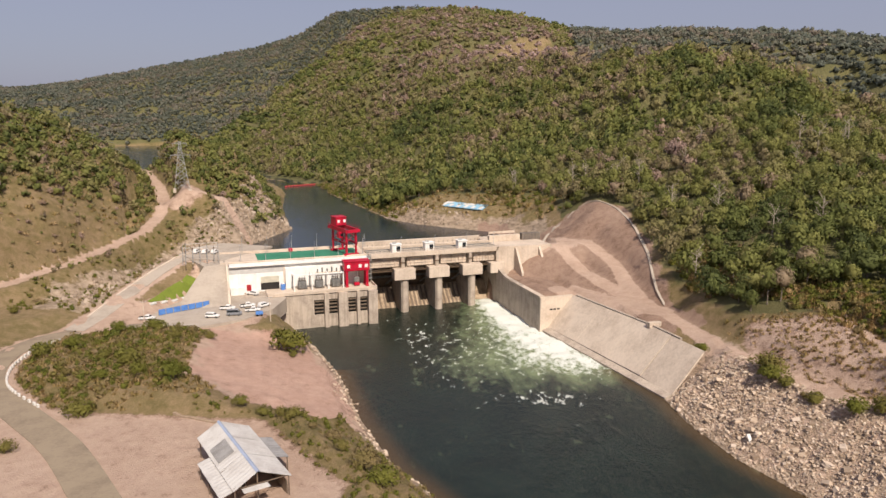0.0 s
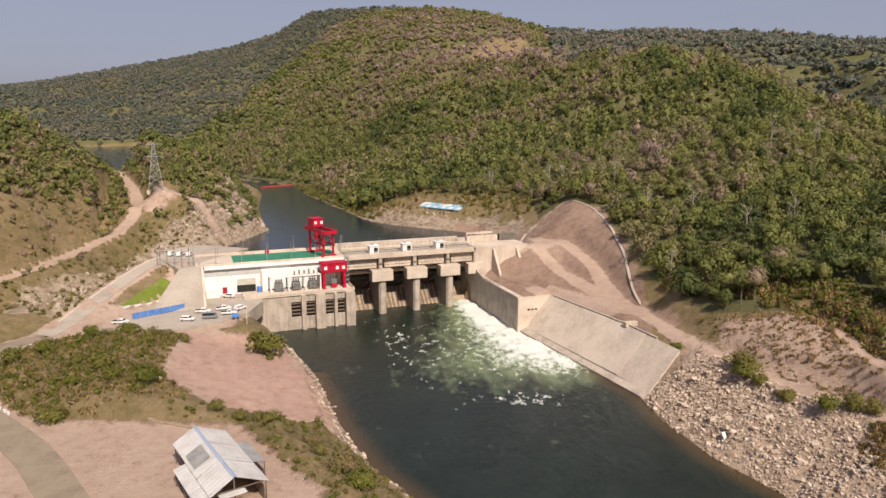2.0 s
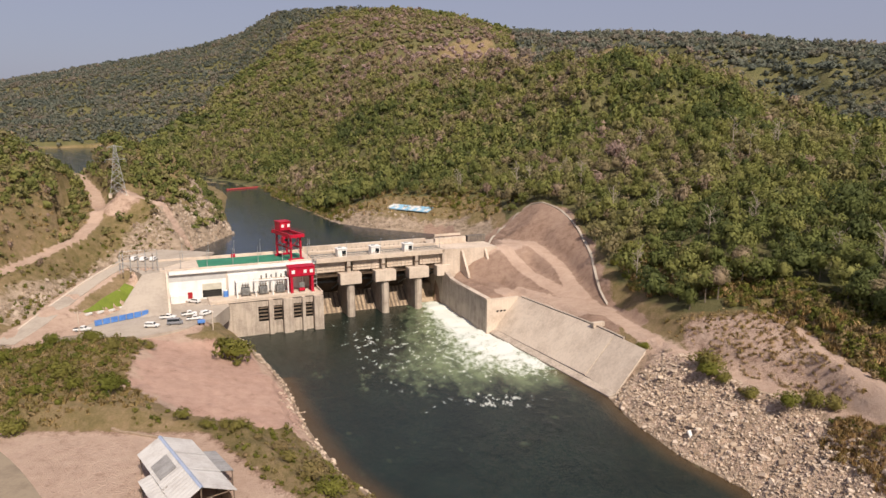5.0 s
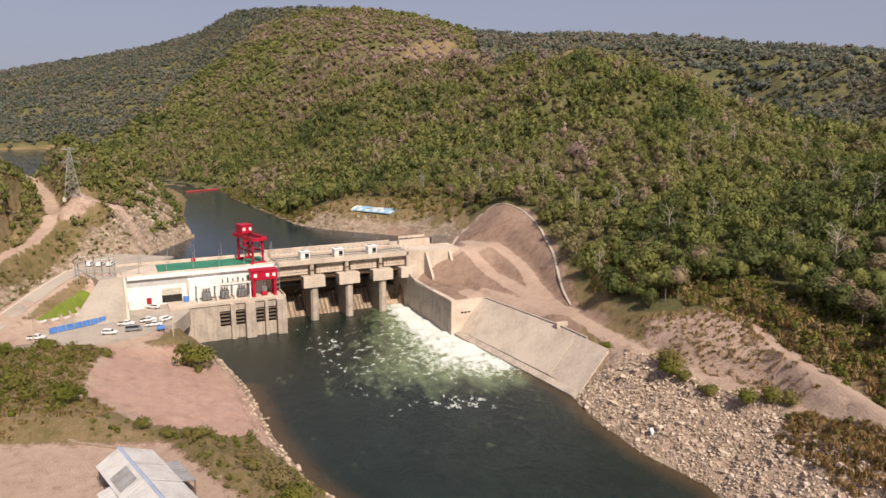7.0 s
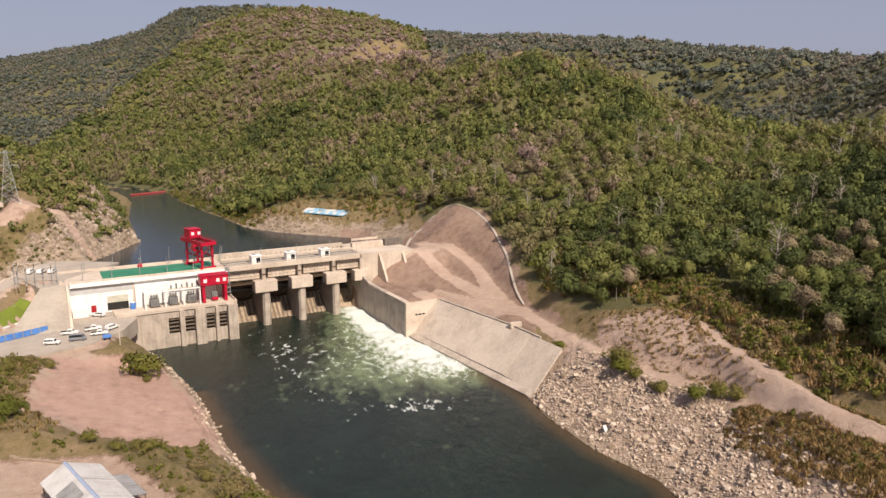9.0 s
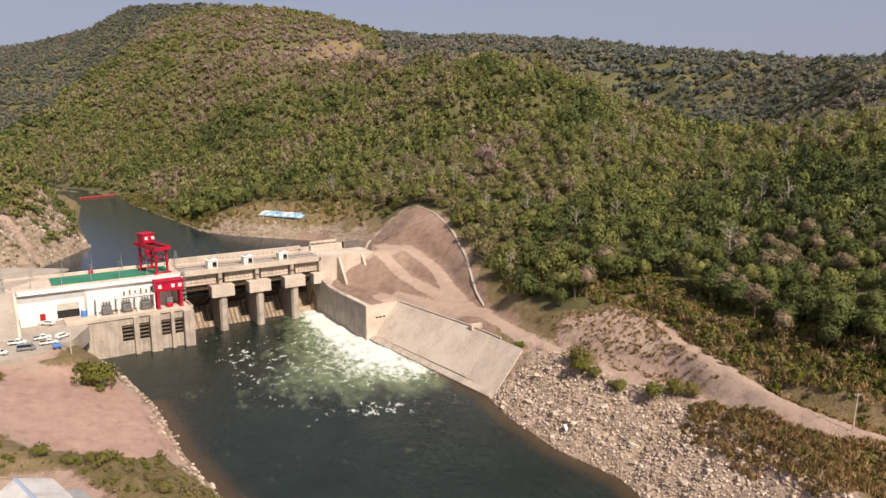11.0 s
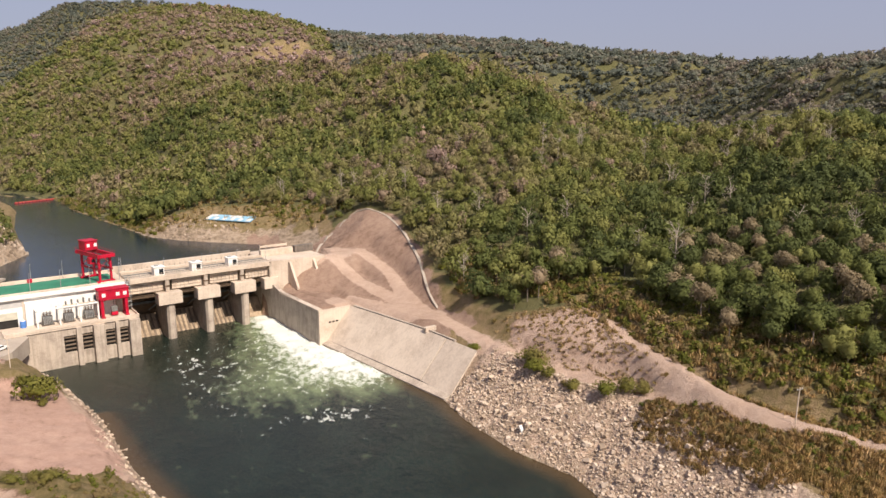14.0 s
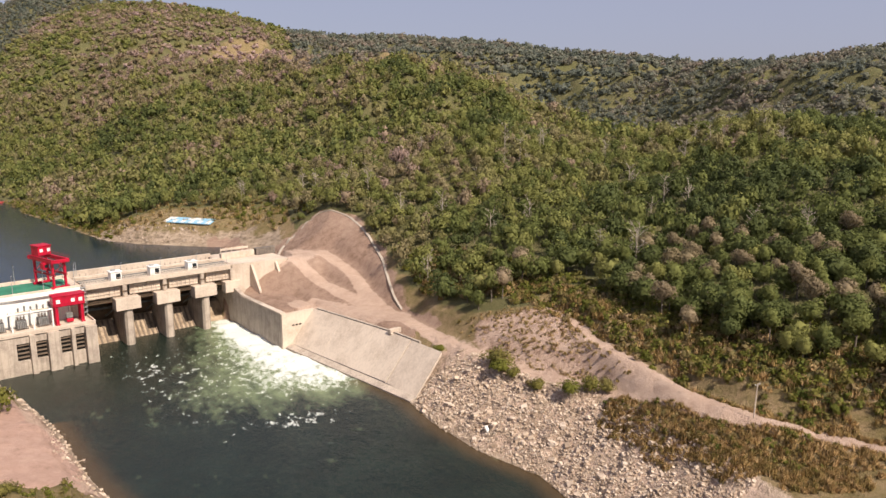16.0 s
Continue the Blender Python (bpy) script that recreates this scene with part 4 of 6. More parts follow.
# transformers in their bays
def transformer(a):
    t = thing("transformer", DAM @ pose(a, -3.2, 14.0), "grey power transformer with fins and bushings on the deck", "transformer", "transformers on the deck")
    part("tank", bevelled(B(-1.5, 1.5, -1.2, 1.2, 0.4, 3.2), 0.15), GREY_STEEL, t)
    part("skid", B(-1.9, 1.9, -1.4, 1.4, 0, 0.4), CONCRETE_DARK, t)
    for s in (-1, 1):
        bm = bmesh.new()
        for k in range(6):
            box(bm, -1.4 + 0.5 * k, -1.2 + 0.5 * k, s * 1.9 - 0.5, s * 1.9 + 0.5, 0.7, 3.0)
        part("radiator", bm, STEEL, t, "pale radiator fins")
    for k in range(3):
        bm = bmesh.new()
        bar(bm, (-0.9 + 0.9 * k, 0, 3.2), (-1.0 + 1.0 * k, 0, 4.7), 0.22, 0.1, 8)
        part("bushing", bm, BROWN_STEEL, t, "brown porcelain bushing")
    bm = bmesh.new()
    bar(bm, (-1.4, 0.8, 3.9), (1.4, 0.8, 3.9), 0.4, n=10)
    part("conservator", bm, STEEL, t)


for a in (-42.2, -35.6, -29.2):
    transformer(a)
for a in (-45.6, -38.8, -32.4, -26.6):
    w = thing("fire_wall", DAM @ pose(a, -3.6, 14.0), "slim white frame between the transformers", "frame", "transformer frames")
    part("post", bevelled(B(-0.25, 0.25, -3.0, -2.5, 0, 5.4)), WHITE, w)
    part("post", bevelled(B(-0.25, 0.25, 2.6, 3.1, 0, 5.4)), WHITE, w)
    part("beam", bevelled(B(-0.25, 0.25, -3.0, 3.1, 5.4, 5.9)), WHITE, w)
beamobj = thing("busbar_beam", DAM @ pose(-45.6, -6.6, 19.9), "long white beam on the transformer frames", "beam")
part("beam", bevelled(B(0, 19.2, -0.3, 0.3, 0.0, 0.5)), WHITE, beamobj)


# ---- gantry cranes ----
def roof_crane():
    c = thing("gantry_crane", DAM @ pose(-23.0, 11.5, 24.6, 0, 0, 14), "tall bright red gantry crane standing on the roof", "crane")
    for x in (-2.1, 2.1):
        for y in (-7.6, 5.5):
            bm = bmesh.new()
            box(bm, x - 0.36, x + 0.36, y - 0.4, y + 0.4, 0.6, 9.6)
            part("leg", bevelled(bm), RED, c)
        part("sill_beam", bevelled(B(x - 0.3, x + 0.3, -8.8, 6.6, 4.6, 5.3)), RED_DARK, c)
    for y in (-7.6, 5.5):
        part("bogie", bevelled(B(-3.2, 3.2, y - 0.6, y + 0.6, 0.1, 0.8), 0.1), RED, c)
        bm = bmesh.new()
        for x in (-2.6, -1.6, 1.6, 2.6):
            bar(bm, (x, y - 0.35, 0.3), (x, y + 0.35, 0.3), 0.3, n=10)
        part("wheels", bm, GREY_STEEL, c)
    for x in (-2.6, 2.6):
        part("girder", bevelled(B(x - 0.4, x + 0.4, -9.6, 8.0, 9.4, 10.8)), RED, c)
        bm = bmesh.new()
        for z in (11.3, 11.8):
            bar(bm, (x * 1.2, -9.6, z), (x * 1.2, 8.0, z), 0.05, n=4)
        for k in range(9):
            bar(bm, (x * 1.2, -9.6 + 2.2 * k, 10.8), (x * 1.2, -9.6 + 2.2 * k, 11.8), 0.05, n=4)
        part("handrail", bm, RED_DARK, c)
    for y in (-9.6, 7.4):
        part("end_beam", bevelled(B(-3.2, 3.2, y, y + 0.9, 9.4, 10.6)), RED, c)
    hut = part("hoist_house", bevelled(B(-2.3, 2.3, 1.4, 6.6, 10.9, 14.3), 0.15), RED, c, "red hoist house with white window panels")
    for x in (-1.7, 0.9):
        part("panel", B(x, x + 1.1, 1.32, 1.38, 12.2, 13.4), WHITE, hut)
    part("roof", bevelled(B(-2.5, 2.5, 1.1, 6.9, 14.3, 14.6)), RED, hut)
    cab = part("cab", bevelled(B(-3.9, -1.9, -5.0, -2.6, 6.9, 9.3), 0.1), RED, c, "operator cab")
    part("window", B(-3.4, -2.3, -5.06, -5.0, 7.6, 8.7), GLASS_DARK, cab)
    bm = bmesh.new()
    for s in (-1, 1):
        bar(bm, (2.1 * s, -7.6, 6.0), (2.1 * s, -1.5, 9.4), 0.18)
        bar(bm, (-2.1, -7.6 if s < 0 else 5.5, 5.0), (2.1, -7.6 if s < 0 else 5.5, 9.3), 0.15)
    part("brace", bm, RED_DARK, c)


def deck_crane():
    c = thing("gantry_crane", DAM @ pose(-21.3, -5.2, 14.0), "squat bright red gantry crane on the downstream deck", "crane")
    for x in (-4.0, 4.0):
        for y in (-1.6, 1.6):
            part("leg", bevelled(B(x - 0.5, x + 0.5, y - 0.45, y + 0.45, 0.4, 6.6)), RED, c)
        part("bogie", bevelled(B(x - 0.6, x + 0.6, -2.8, 2.8, 0, 0.7), 0.1), RED, c)
        bm = bmesh.new()
        bar(bm, (x, -1.6, 3.0), (x, 1.6, 5.8), 0.16)
        part("brace", bm, RED_DARK, c)
    top = part("hoist_house", bevelled(B(-5.0, 5.0, -2.4, 2.4, 6.5, 10.2), 0.2), RED, c, "long red hoist house with white window panels")
    for x in (-4.0, 0.6, 3.0):
        part("panel", B(x, x + 1.2, -2.47, -2.4, 7.8, 9.1), WHITE, top)
    part("roof", bevelled(B(-5.2, 5.2, -2.6, 2.6, 10.2, 10.45)), RED, top)
    part("hook_block", bevelled(B(-0.9, 1.3, -0.8, 0.8, 0.3, 1.6), 0.2), RED, c)
    part("grab", bevelled(B(-0.9, 1.2, -0.6, 0.6, 1.7, 3.6), 0.1), GREY_STEEL, c)
    bm = bmesh.new()
    bar(bm, (0.1, 0, 3.5), (0.1, 0, 6.6), 0.08)
    part("rope", bm, GREY_STEEL, c)


roof_crane()
deck_crane()


# ---- hoist cabins and lamp posts on the dam ----
def cabin():
    c = thing("hoist_cabin", DAM @ pose(-2.8, 3.4, 24.9), "small white hoist cabin with a dark window", "cabin", "cabins on the dam")
    part("body", bevelled(B(-1.9, 1.9, -1.7, 1.9, 0, 3.2)), WHITE, c)
    part("roof", bevelled(B(-2.2, 2.2, -2.0, 2.2, 3.2, 3.5)), WHITE, c)
    part("window", B(-0.1, 1.5, -1.78, -1.7, 0.5, 2.6), GLASS_DARK, c, "dark glazed door")
    part("vent", bevelled(B(-1.2, 0.2, -0.2, 0.9, 3.5, 4.0)), STEEL, c)
    return c


first = cabin()
for a in (12.0, 26.6):
    copy_thing(first, DAM @ pose(a - 0.6, 3.4, 24.9))


def lamp_post(m, tall, group):
    c = thing("lamp_post", m, "slim pale steel lamp post", "lamp post", group)
    bm = bmesh.new()
    bar(bm, (0, 0, 0), (0, 0, tall), 0.13, 0.08)
    part("pole", bm, STEEL, c)
    bm = bmesh.new()
    bar(bm, (0, 0, tall), (0, -1.0, tall + 0.25), 0.07)
    part("arm", bm, STEEL, c)
    part("lamp", bevelled(B(-0.15, 0.15, -1.6, -0.9, tall + 0.18, tall + 0.34)), STEEL, c)
    part("base", B(-0.25, 0.25, -0.25, 0.25, 0, 0.3), CONCRETE, c)
    return c


post = lamp_post(DAM @ pose(-0.4, 4.0, 24.9), 6.0, "lamp posts on the dam")
for a in (14.3, 28.6, 41.0):
    copy_thing(post, DAM @ pose(a, 4.0, 24.9))
roof_post = lamp_post(DAM @ pose(-16.5, 4.2, 24.5), 6.6, "posts along the roof")
for a in (-26.5, -36, -45.5, -55, -64.5):
    copy_thing(roof_post, DAM @ pose(a, 4.2, 24.5))
for a in (-16.5, -32.5, -43, -53, -63):
    copy_thing(roof_post, DAM @ pose(a, 21.6, 24.5))
tank = thing("red_tank", DAM @ pose(-43.6, 20.6, 24.5), "small red box on the roof edge", "box")
part("body", bevelled(B(-0.8, 0.8, -0.6, 0.6, 0, 1.4), 0.1), RED, tank)
mast = thing("antenna_mast", DAM @ pose(-12.5, 20, 24.9), "short lattice mast on the dam", "mast")
bm = bmesh.new()
for x in (-0.5, 0.5):
    bar(bm, (x, 0, 0), (x * 0.6, 0, 5.5), 0.08)
for k in range(5):
    bar(bm, (-0.5, 0, k), (0.45, 0, k + 1.0), 0.06)
part("lattice", bm, STEEL, mast)
stair = thing("stair_tower", DAM @ pose(-15.0, -0.8, 14.0), "narrow grey steel stair tower beside the powerhouse", "stair")
for x in (-0.7, 0.7):
    for y in (-0.7, 0.7):
        bm = bmesh.new()
        bar(bm, (x, y, 0), (x, y, 12.0), 0.08)
        part("post", bm, STEEL, stair)
for k in range(6):
    part("landing", B(-0.8, 0.8, -0.8, 0.8, 1.8 * k + 1.6, 1.8 * k + 1.7), STEEL, stair)

# ---- forest ----
def cube_ball(n):
    """A ball of 6 * n * n four-cornered faces."""
    g = np.linspace(-1, 1, n + 1)
    vs, qs = [], []
    for ax in range(3):
        for s in (-1, 1):
            base = len(vs)
            for i in range(n + 1):
                for j in range(n + 1):
                    p = np.zeros(3)
                    p[ax], p[(ax + 1) % 3], p[(ax + 2) % 3] = s, g[i] * s, g[j]
                    vs.append(p / np.linalg.norm(p))
            for i in range(n):
                for j in range(n):
                    a = base + i * (n + 1) + j
                    qs.append((a, a + n + 1, a + n + 2, a + 1))
    # faces share their corners
    seen, to, out = {}, [], []
    for p in vs:
        k = tuple(np.round(p, 5) + 0.0)
        if k not in seen:
            seen[k] = len(out)
            out.append(p)
        to.append(seen[k])
    return np.array(out), np.array(to)[np.array(qs)]


def crown(rng, cards, size, core, tall=1.0, lobes=5):
    """Leaves of one crown of about unit radius: an uneven core and loose sprays round its lobes; corners, faces, facing."""
    cv, cq = cube_ball(core)
    ph = rng.uniform(0, 6)
    facing = cv.copy()
    cv = cv * (0.50 + 0.16 * np.sin(11.7 * cv[:, 0] + 7.1 * cv[:, 1] + 5.3 * cv[:, 2] + ph))[:, None] * [0.92, 0.92, 0.8 * tall]
    cq = np.concatenate([cq[:, [0, 1, 2]], cq[:, [0, 2, 3]]])
    ctr = rng.normal(size=(lobes, 3))
    ctr = ctr / np.linalg.norm(ctr, axis=1, keepdims=True) * rng.uniform(0.3, 0.62, (lobes, 1)) * [1, 1, 0.8 * tall]
    rad = rng.uniform(0.34, 0.58, lobes)
    which = rng.randint(0, lobes, cards)
    d = rng.normal(size=(cards, 3))
    d[:, 2] = np.abs(d[:, 2]) * 1.1 - 0.35
    d /= np.linalg.norm(d, axis=1, keepdims=True)
    c = ctr[which] + d * (rad[which] * rng.uniform(0.7, 1.16, cards))[:, None]
    nrm = d + rng.normal(scale=0.4, size=(cards, 3))
    nrm /= np.linalg.norm(nrm, axis=1, keepdims=True)
    t = np.cross(nrm, rng.normal(size=(cards, 3)))
    t /= np.linalg.norm(t, axis=1, keepdims=True)
    w = np.cross(nrm, t)
    s = size * rng.uniform(0.6, 1.4, (cards, 1))
    tri = np.stack([c - t * s - w * s * 0.7, c + t * s * 0.9 - w * s * 0.5, c + t * s * 0.2 + w * s * 1.1], 1).reshape(-1, 3)
    soft = d + 0.5 * c + 0.45 * nrm
    soft /= np.linalg.norm(soft, axis=1, keepdims=True)
    q = np.arange(cards * 3).reshape(-1, 3) + len(cv)
    return np.concatenate([cv, tri]), np.concatenate([cq, q]), np.concatenate([facing, np.repeat(soft, 3, 0)])


def plant_mass(name, x, y, z, size, tall, kinds, mat, seed, tint=None):
    """Many crowns, or stones, as one mesh."""
    rng = np.random.RandomState(seed)
    V, Q, T, N, off = [], [], [], [], 0
    pick = rng.randint(0, len(kinds), len(x))
    if tint is None:
        tint = rng.uniform(0, 1, len(x))
    for k, (cv, cq, *facing) in enumerate(kinds):
        who = np.nonzero(pick == k)[0]
        if not len(who):
            continue
        th = rng.uniform(0, math.tau, len(who))
        c, s = np.cos(th)[:, None], np.sin(th)[:, None]
        sz, tl = size[who][:, None], tall[who][:, None]
        v = np.stack([(cv[:, 0] * c - cv[:, 1] * s) * sz + x[who][:, None], (cv[:, 0] * s + cv[:, 1] * c) * sz + y[who][:, None], cv[:, 2] * sz * tl + z[who][:, None]], -1)
        V.append(v.reshape(-1, 3))
        Q.append((cq[None] + (np.arange(len(who)) * len(cv))[:, None, None] + off).reshape(-1, cq.shape[1]))
        T.append(np.repeat(tint[who], len(cq)))
        if facing:
            f = facing[0]
            N.append(np.stack([f[:, 0] * c - f[:, 1] * s, f[:, 0] * s + f[:, 1] * c, f[:, 2] + 0 * c], -1).reshape(-1, 3))
        off += len(who) * len(cv)
    return new(name, arrays_mesh(name, np.concatenate(V), np.concatenate(Q), mat, np.concatenate(T), np.concatenate(N) if N else None))


def scatter(spacing, r0, r1, a0, a1, seed):
    rng = np.random.RandomState(seed)
    g = np.arange(-r1, r1, spacing)
    gy = np.arange(0, r1, spacing)
    X, Y = np.meshgrid(g, gy)
    X, Y = X.ravel() + rng.uniform(-0.5, 0.5, X.size) * spacing, Y.ravel() + rng.uniform(-0.5, 0.5, X.size) * spacing
    R, A = np.hypot(X, Y), np.degrees(np.arctan2(X, Y))
    k = (R > r0) & (R < r1) & (A > a0) & (A < a1)
    return X[k], Y[k], rng


rng0 = np.random.RandomState(7)
NEAR = [crown(rng0, 230, 0.105, 1, 1.0, 7) for _ in range(8)]
MID = [crown(rng0, 54, 0.195, 1, 1.0, 6) for _ in range(8)]
FAR = [crown(rng0, 23, 0.27, 1, 1.0, 5) for _ in range(8)]


WOODS = [(6.0, 232, 460, NEAR, FOREST, 2.9, 5.4, "dense dry-season hillside forest in green and brown"),
         (6.8, 460, 980, MID, FOREST, 3.2, 6.2, "hillside forest of mixed green and brown crowns"),
         (9.6, 980, 1700, FAR, FOREST, 4.6, 8.0, "thin brown and green woods on the upper slope"),
         (8.2, 460, 980, MID, HAZED_FOREST, 3.8, 6.8, "woods on the slope behind the spur, haze painted into their grey-green"),
         (12.6, 980, 2950, FAR, HAZED_FOREST, 6.2, 10.5, "far mountain forest, haze painted into its grey-green")]
for band, (spacing, r0, r1, kinds, mat, lo, hi, label) in enumerate(WOODS):
    X, Y, rng = scatter(spacing, r0, r1, -37, 61, 100 + band)
    h = land(X, Y)
    rock, soil, red, wood, left, track = cover(X, Y, h)
    A, R = np.degrees(np.arctan2(X, Y)), np.hypot(X, Y)
    keep = (wood > rng.uniform(0.1, 0.9, len(X))) & (h > POOL + 0.5) & (rng.uniform(0, 1, len(X)) > 0.05)
    keep &= R < np.where(far_side(X, Y), 3000, np.interp(A, HILL_AZ, HILL_R) + 30)
    # the slopes behind the spur and the far mountain take the haze-tinted leaf colours
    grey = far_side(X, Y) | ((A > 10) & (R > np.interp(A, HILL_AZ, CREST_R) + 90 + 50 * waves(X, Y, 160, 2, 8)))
    keep &= grey == (mat is HAZED_FOREST)
    X, Y, h, R = X[keep], Y[keep], h[keep], R[keep]
    dry = dryness(X, Y)
    # leafless stretches are thinner
    thin = rng.uniform(0, 1, len(X)) > 0.45 * step(0.66, 0.98, dry)
    X, Y, h, dry = X[thin], Y[thin], h[thin], dry[thin]
    size = lo + (hi - lo) * rng.uniform(0, 1, len(X)) ** 1.4 * (1 - 0.35 * step(0.55, 0.85, dry)) * (1 + 0.4 * (rng.uniform(0, 1, len(X)) > 0.93))
    tall = rng.uniform(0.85, 1.5, len(X)) if band < 2 else rng.uniform(0.65, 1.1, len(X))
    lift = size * tall * (0.6 if band < 2 else 0.38) + (rng.uniform(0, 2.2, len(X)) if band == 0 else 0.5)
    tint = np.clip(dry + rng.normal(scale=0.12, size=len(X)), 0, 1)
    ob = plant_mass("far_forest" if mat is HAZED_FOREST else "forest", X, Y, h + lift, size, tall, kinds, mat, 200 + band, tint)
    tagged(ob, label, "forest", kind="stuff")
    if band < 2:
        # pale stems that show between the crowns
        sel = rng.uniform(0, 1, len(X)) < (0.75 if band == 0 else 0.3)
        px, py, pz, top = X[sel], Y[sel], h[sel], (lift + size * tall * 0.45)[sel]
        lean = rng.normal(scale=0.06, size=(len(px), 2)) * top[:, None]
        w = rng.uniform(0.10, 0.24, len(px))
        V = []
        for k in range(3):
            cx, cy = math.cos(k * 2.1), math.sin(k * 2.1)
            V += [np.stack([px + w * cx, py + w * cy, pz - 0.5], -1), np.stack([px + lean[:, 0] + w * 0.5 * cx, py + lean[:, 1] + w * 0.5 * cy, pz + top], -1)]
        V = np.stack(V, 1).reshape(-1, 3)
        base = (np.arange(len(px)) * 6)[:, None, None]
        Q = (np.array([[0, 2, 3, 1], [2, 4, 5, 3], [4, 0, 1, 5]])[None] + base).reshape(-1, 4)
        tagged(new("forest_stems", arrays_mesh("forest_stems", V, Q, BARK)), "pale thin tree stems in the forest", "tree stems", kind="stuff")

# scrub on the left hills
X, Y, rng = scatter(3.4, 150, 620, -37, -6, 300)
h = land(X, Y)
rock, soil, red, wood, left, track = cover(X, Y, h)
crest_d, _ = seg_dist(X, Y, LEFT_RIDGE)
dens = np.where((crest_d < 45) & (h > 38), 0.97, 0.5 + 0.3 * waves(X, Y, 45, 3, 77))
keep = (left > 0.5) & (rng.uniform(0, 1, len(X)) < dens) & (h > POOL + 2)
X, Y, h, crest_d = X[keep], Y[keep], h[keep], crest_d[keep]
size = np.where(crest_d < 45, rng.uniform(1.8, 4.0, len(X)), rng.uniform(0.6, 1.9, len(X)))
SCRUB = [crown(rng0, 46, 0.19, 1, 1.0, 5) for _ in range(6)]
tagged(plant_mass("hill_scrub", X, Y, h + 0.6 * size, size, rng.uniform(0.8, 1.4, len(X)), SCRUB, FOREST, 301, np.clip(np.where(crest_d < 45, 0.40, 0.58) + rng.normal(scale=0.16, size=len(X)), 0, 1)), "green and dry scrub on the hill beside the road", "scrub", kind="stuff")


# ---- trees and bushes that stand singly ----
def ground_z(x, y):
    return float(land(np.array([x]), np.array([y]))[0])


def woody(name, label, category, group, rng, cards, size, leaf, tall, trunk_h, radius, shade):
    t = thing(name, Matrix.Identity(4), label, category, group)
    bm = bmesh.new()
    top = Vector((rng.normal() * 0.3, rng.normal() * 0.3, trunk_h + radius * tall * 0.9))
    bar(bm, (0, 0, -0.6), top * 0.55, 0.05 * radius + 0.05, 0.035 * radius + 0.03)
    bar(bm, top * 0.55, top, 0.035 * radius + 0.03, 0.02)
    for k in range(5):
        a, h = rng.uniform(0, math.tau), rng.uniform(0.35, 0.8)
        p = top * h
        bar(bm, p, p + Vector((math.cos(a) * radius * 0.7, math.sin(a) * radius * 0.7, radius * 0.45)), 0.06, 0.02, 5)
    part("trunk" if trunk_h > 1 else "stems", bm, BARK, t)
    v, q, facing = crown(rng, cards, size, 2, tall, 9)
    v = v * radius + [0, 0, trunk_h + radius * tall * 0.62]
    ob = new("crown" if trunk_h > 1 else "leaves", arrays_mesh("crown", v, q, leaf, np.full(len(q), shade), facing))
    ob.parent = t
    return t


rngs = np.random.RandomState(17)
TREES = [woody("tree", lab, "tree", "trees at the forest edge", rngs, 900, 0.075, FOREST, tl, th, rad, sh) for lab, tl, th, rad, sh in (
    ("green broadleaf tree at the forest edge", 1.25, 1.8, 3.6, 0.22), ("tall slim green tree at the forest edge", 1.7, 3.0, 2.8, 0.30), ("round olive green tree on the slope", 1.1, 1.2, 4.2, 0.12),
    ("dry brownish tree with thin leaves", 1.3, 2.6, 3.0, 0.68), ("low spreading green tree on the slope", 0.95, 1.1, 4.0, 0.18), ("yellow-green tree on the slope", 1.2, 1.4, 3.3, 0.44))]
X, Y, rng = scatter(5.4, 118, 238, 18, 61, 400)
h = land(X, Y)
_, soil, _, wood, _, _ = cover(X, Y, h)
keep = (wood > rng.uniform(0.2, 0.9, len(X))) & (soil < 0.4) & (seg_dist(X, Y, CUT_ROAD)[0] > 15) & (seg_dist(X, Y, BANK_ROAD)[0] > 12)
X, Y, h = X[keep][:290], Y[keep][:290], h[keep][:290]
for k, (x, y, z) in enumerate(zip(X, Y, h)):
    s = rng.uniform(0.85, 1.35)
    m = pose(x, y, z - 0.15, 0, 0, rng.uniform(0, 360))
    if k < len(TREES):
        TREES[k].matrix_world = m
    else:
        copy_thing(TREES[rng.randint(len(TREES))], m).scale = (s, s, s * rng.uniform(0.9, 1.15))

BUSHES = [woody("bush", lab, "bush", "bushes on the banks", rngs, 900, 0.07, BUSH, tl, 0.3, rad, sh) for lab, tl, rad, sh in (
    ("dense green bush on the bank", 0.85, 2.6, 0.3), ("loose olive bush with dry twigs", 0.75, 2.2, 0.55), ("broad yellow-green bush on the bank", 0.7, 3.0, 0.42), ("small dry bush on stony ground", 0.8, 1.5, 0.8))]
BUSH_AT = [(-103, 187), (-90, 178), (-76, 167), (-94, 167), (-110, 184), (-77, 207), (-88, 207), (-78, 197), (-72, 209), (-85, 183), (-67, 164), (-84, 164), (-96, 201), (-98, 178), (-82, 174), (-91, 190),
           (-23, 138), (-15, 125), (-28, 141), (-11, 119), (-40, 148), (-46, 151), (-33, 144), (-20, 131), (-36, 146), (-82, 149), (-88, 131), (-140, 222), (-48, 211), (-53, 219), (-46, 206),
           (77.5, 201), (84.6, 172), (85.6, 177), (86.5, 168), (87.7, 161), (88.6, 158), (93, 149.5), (98, 147), (101, 144)]
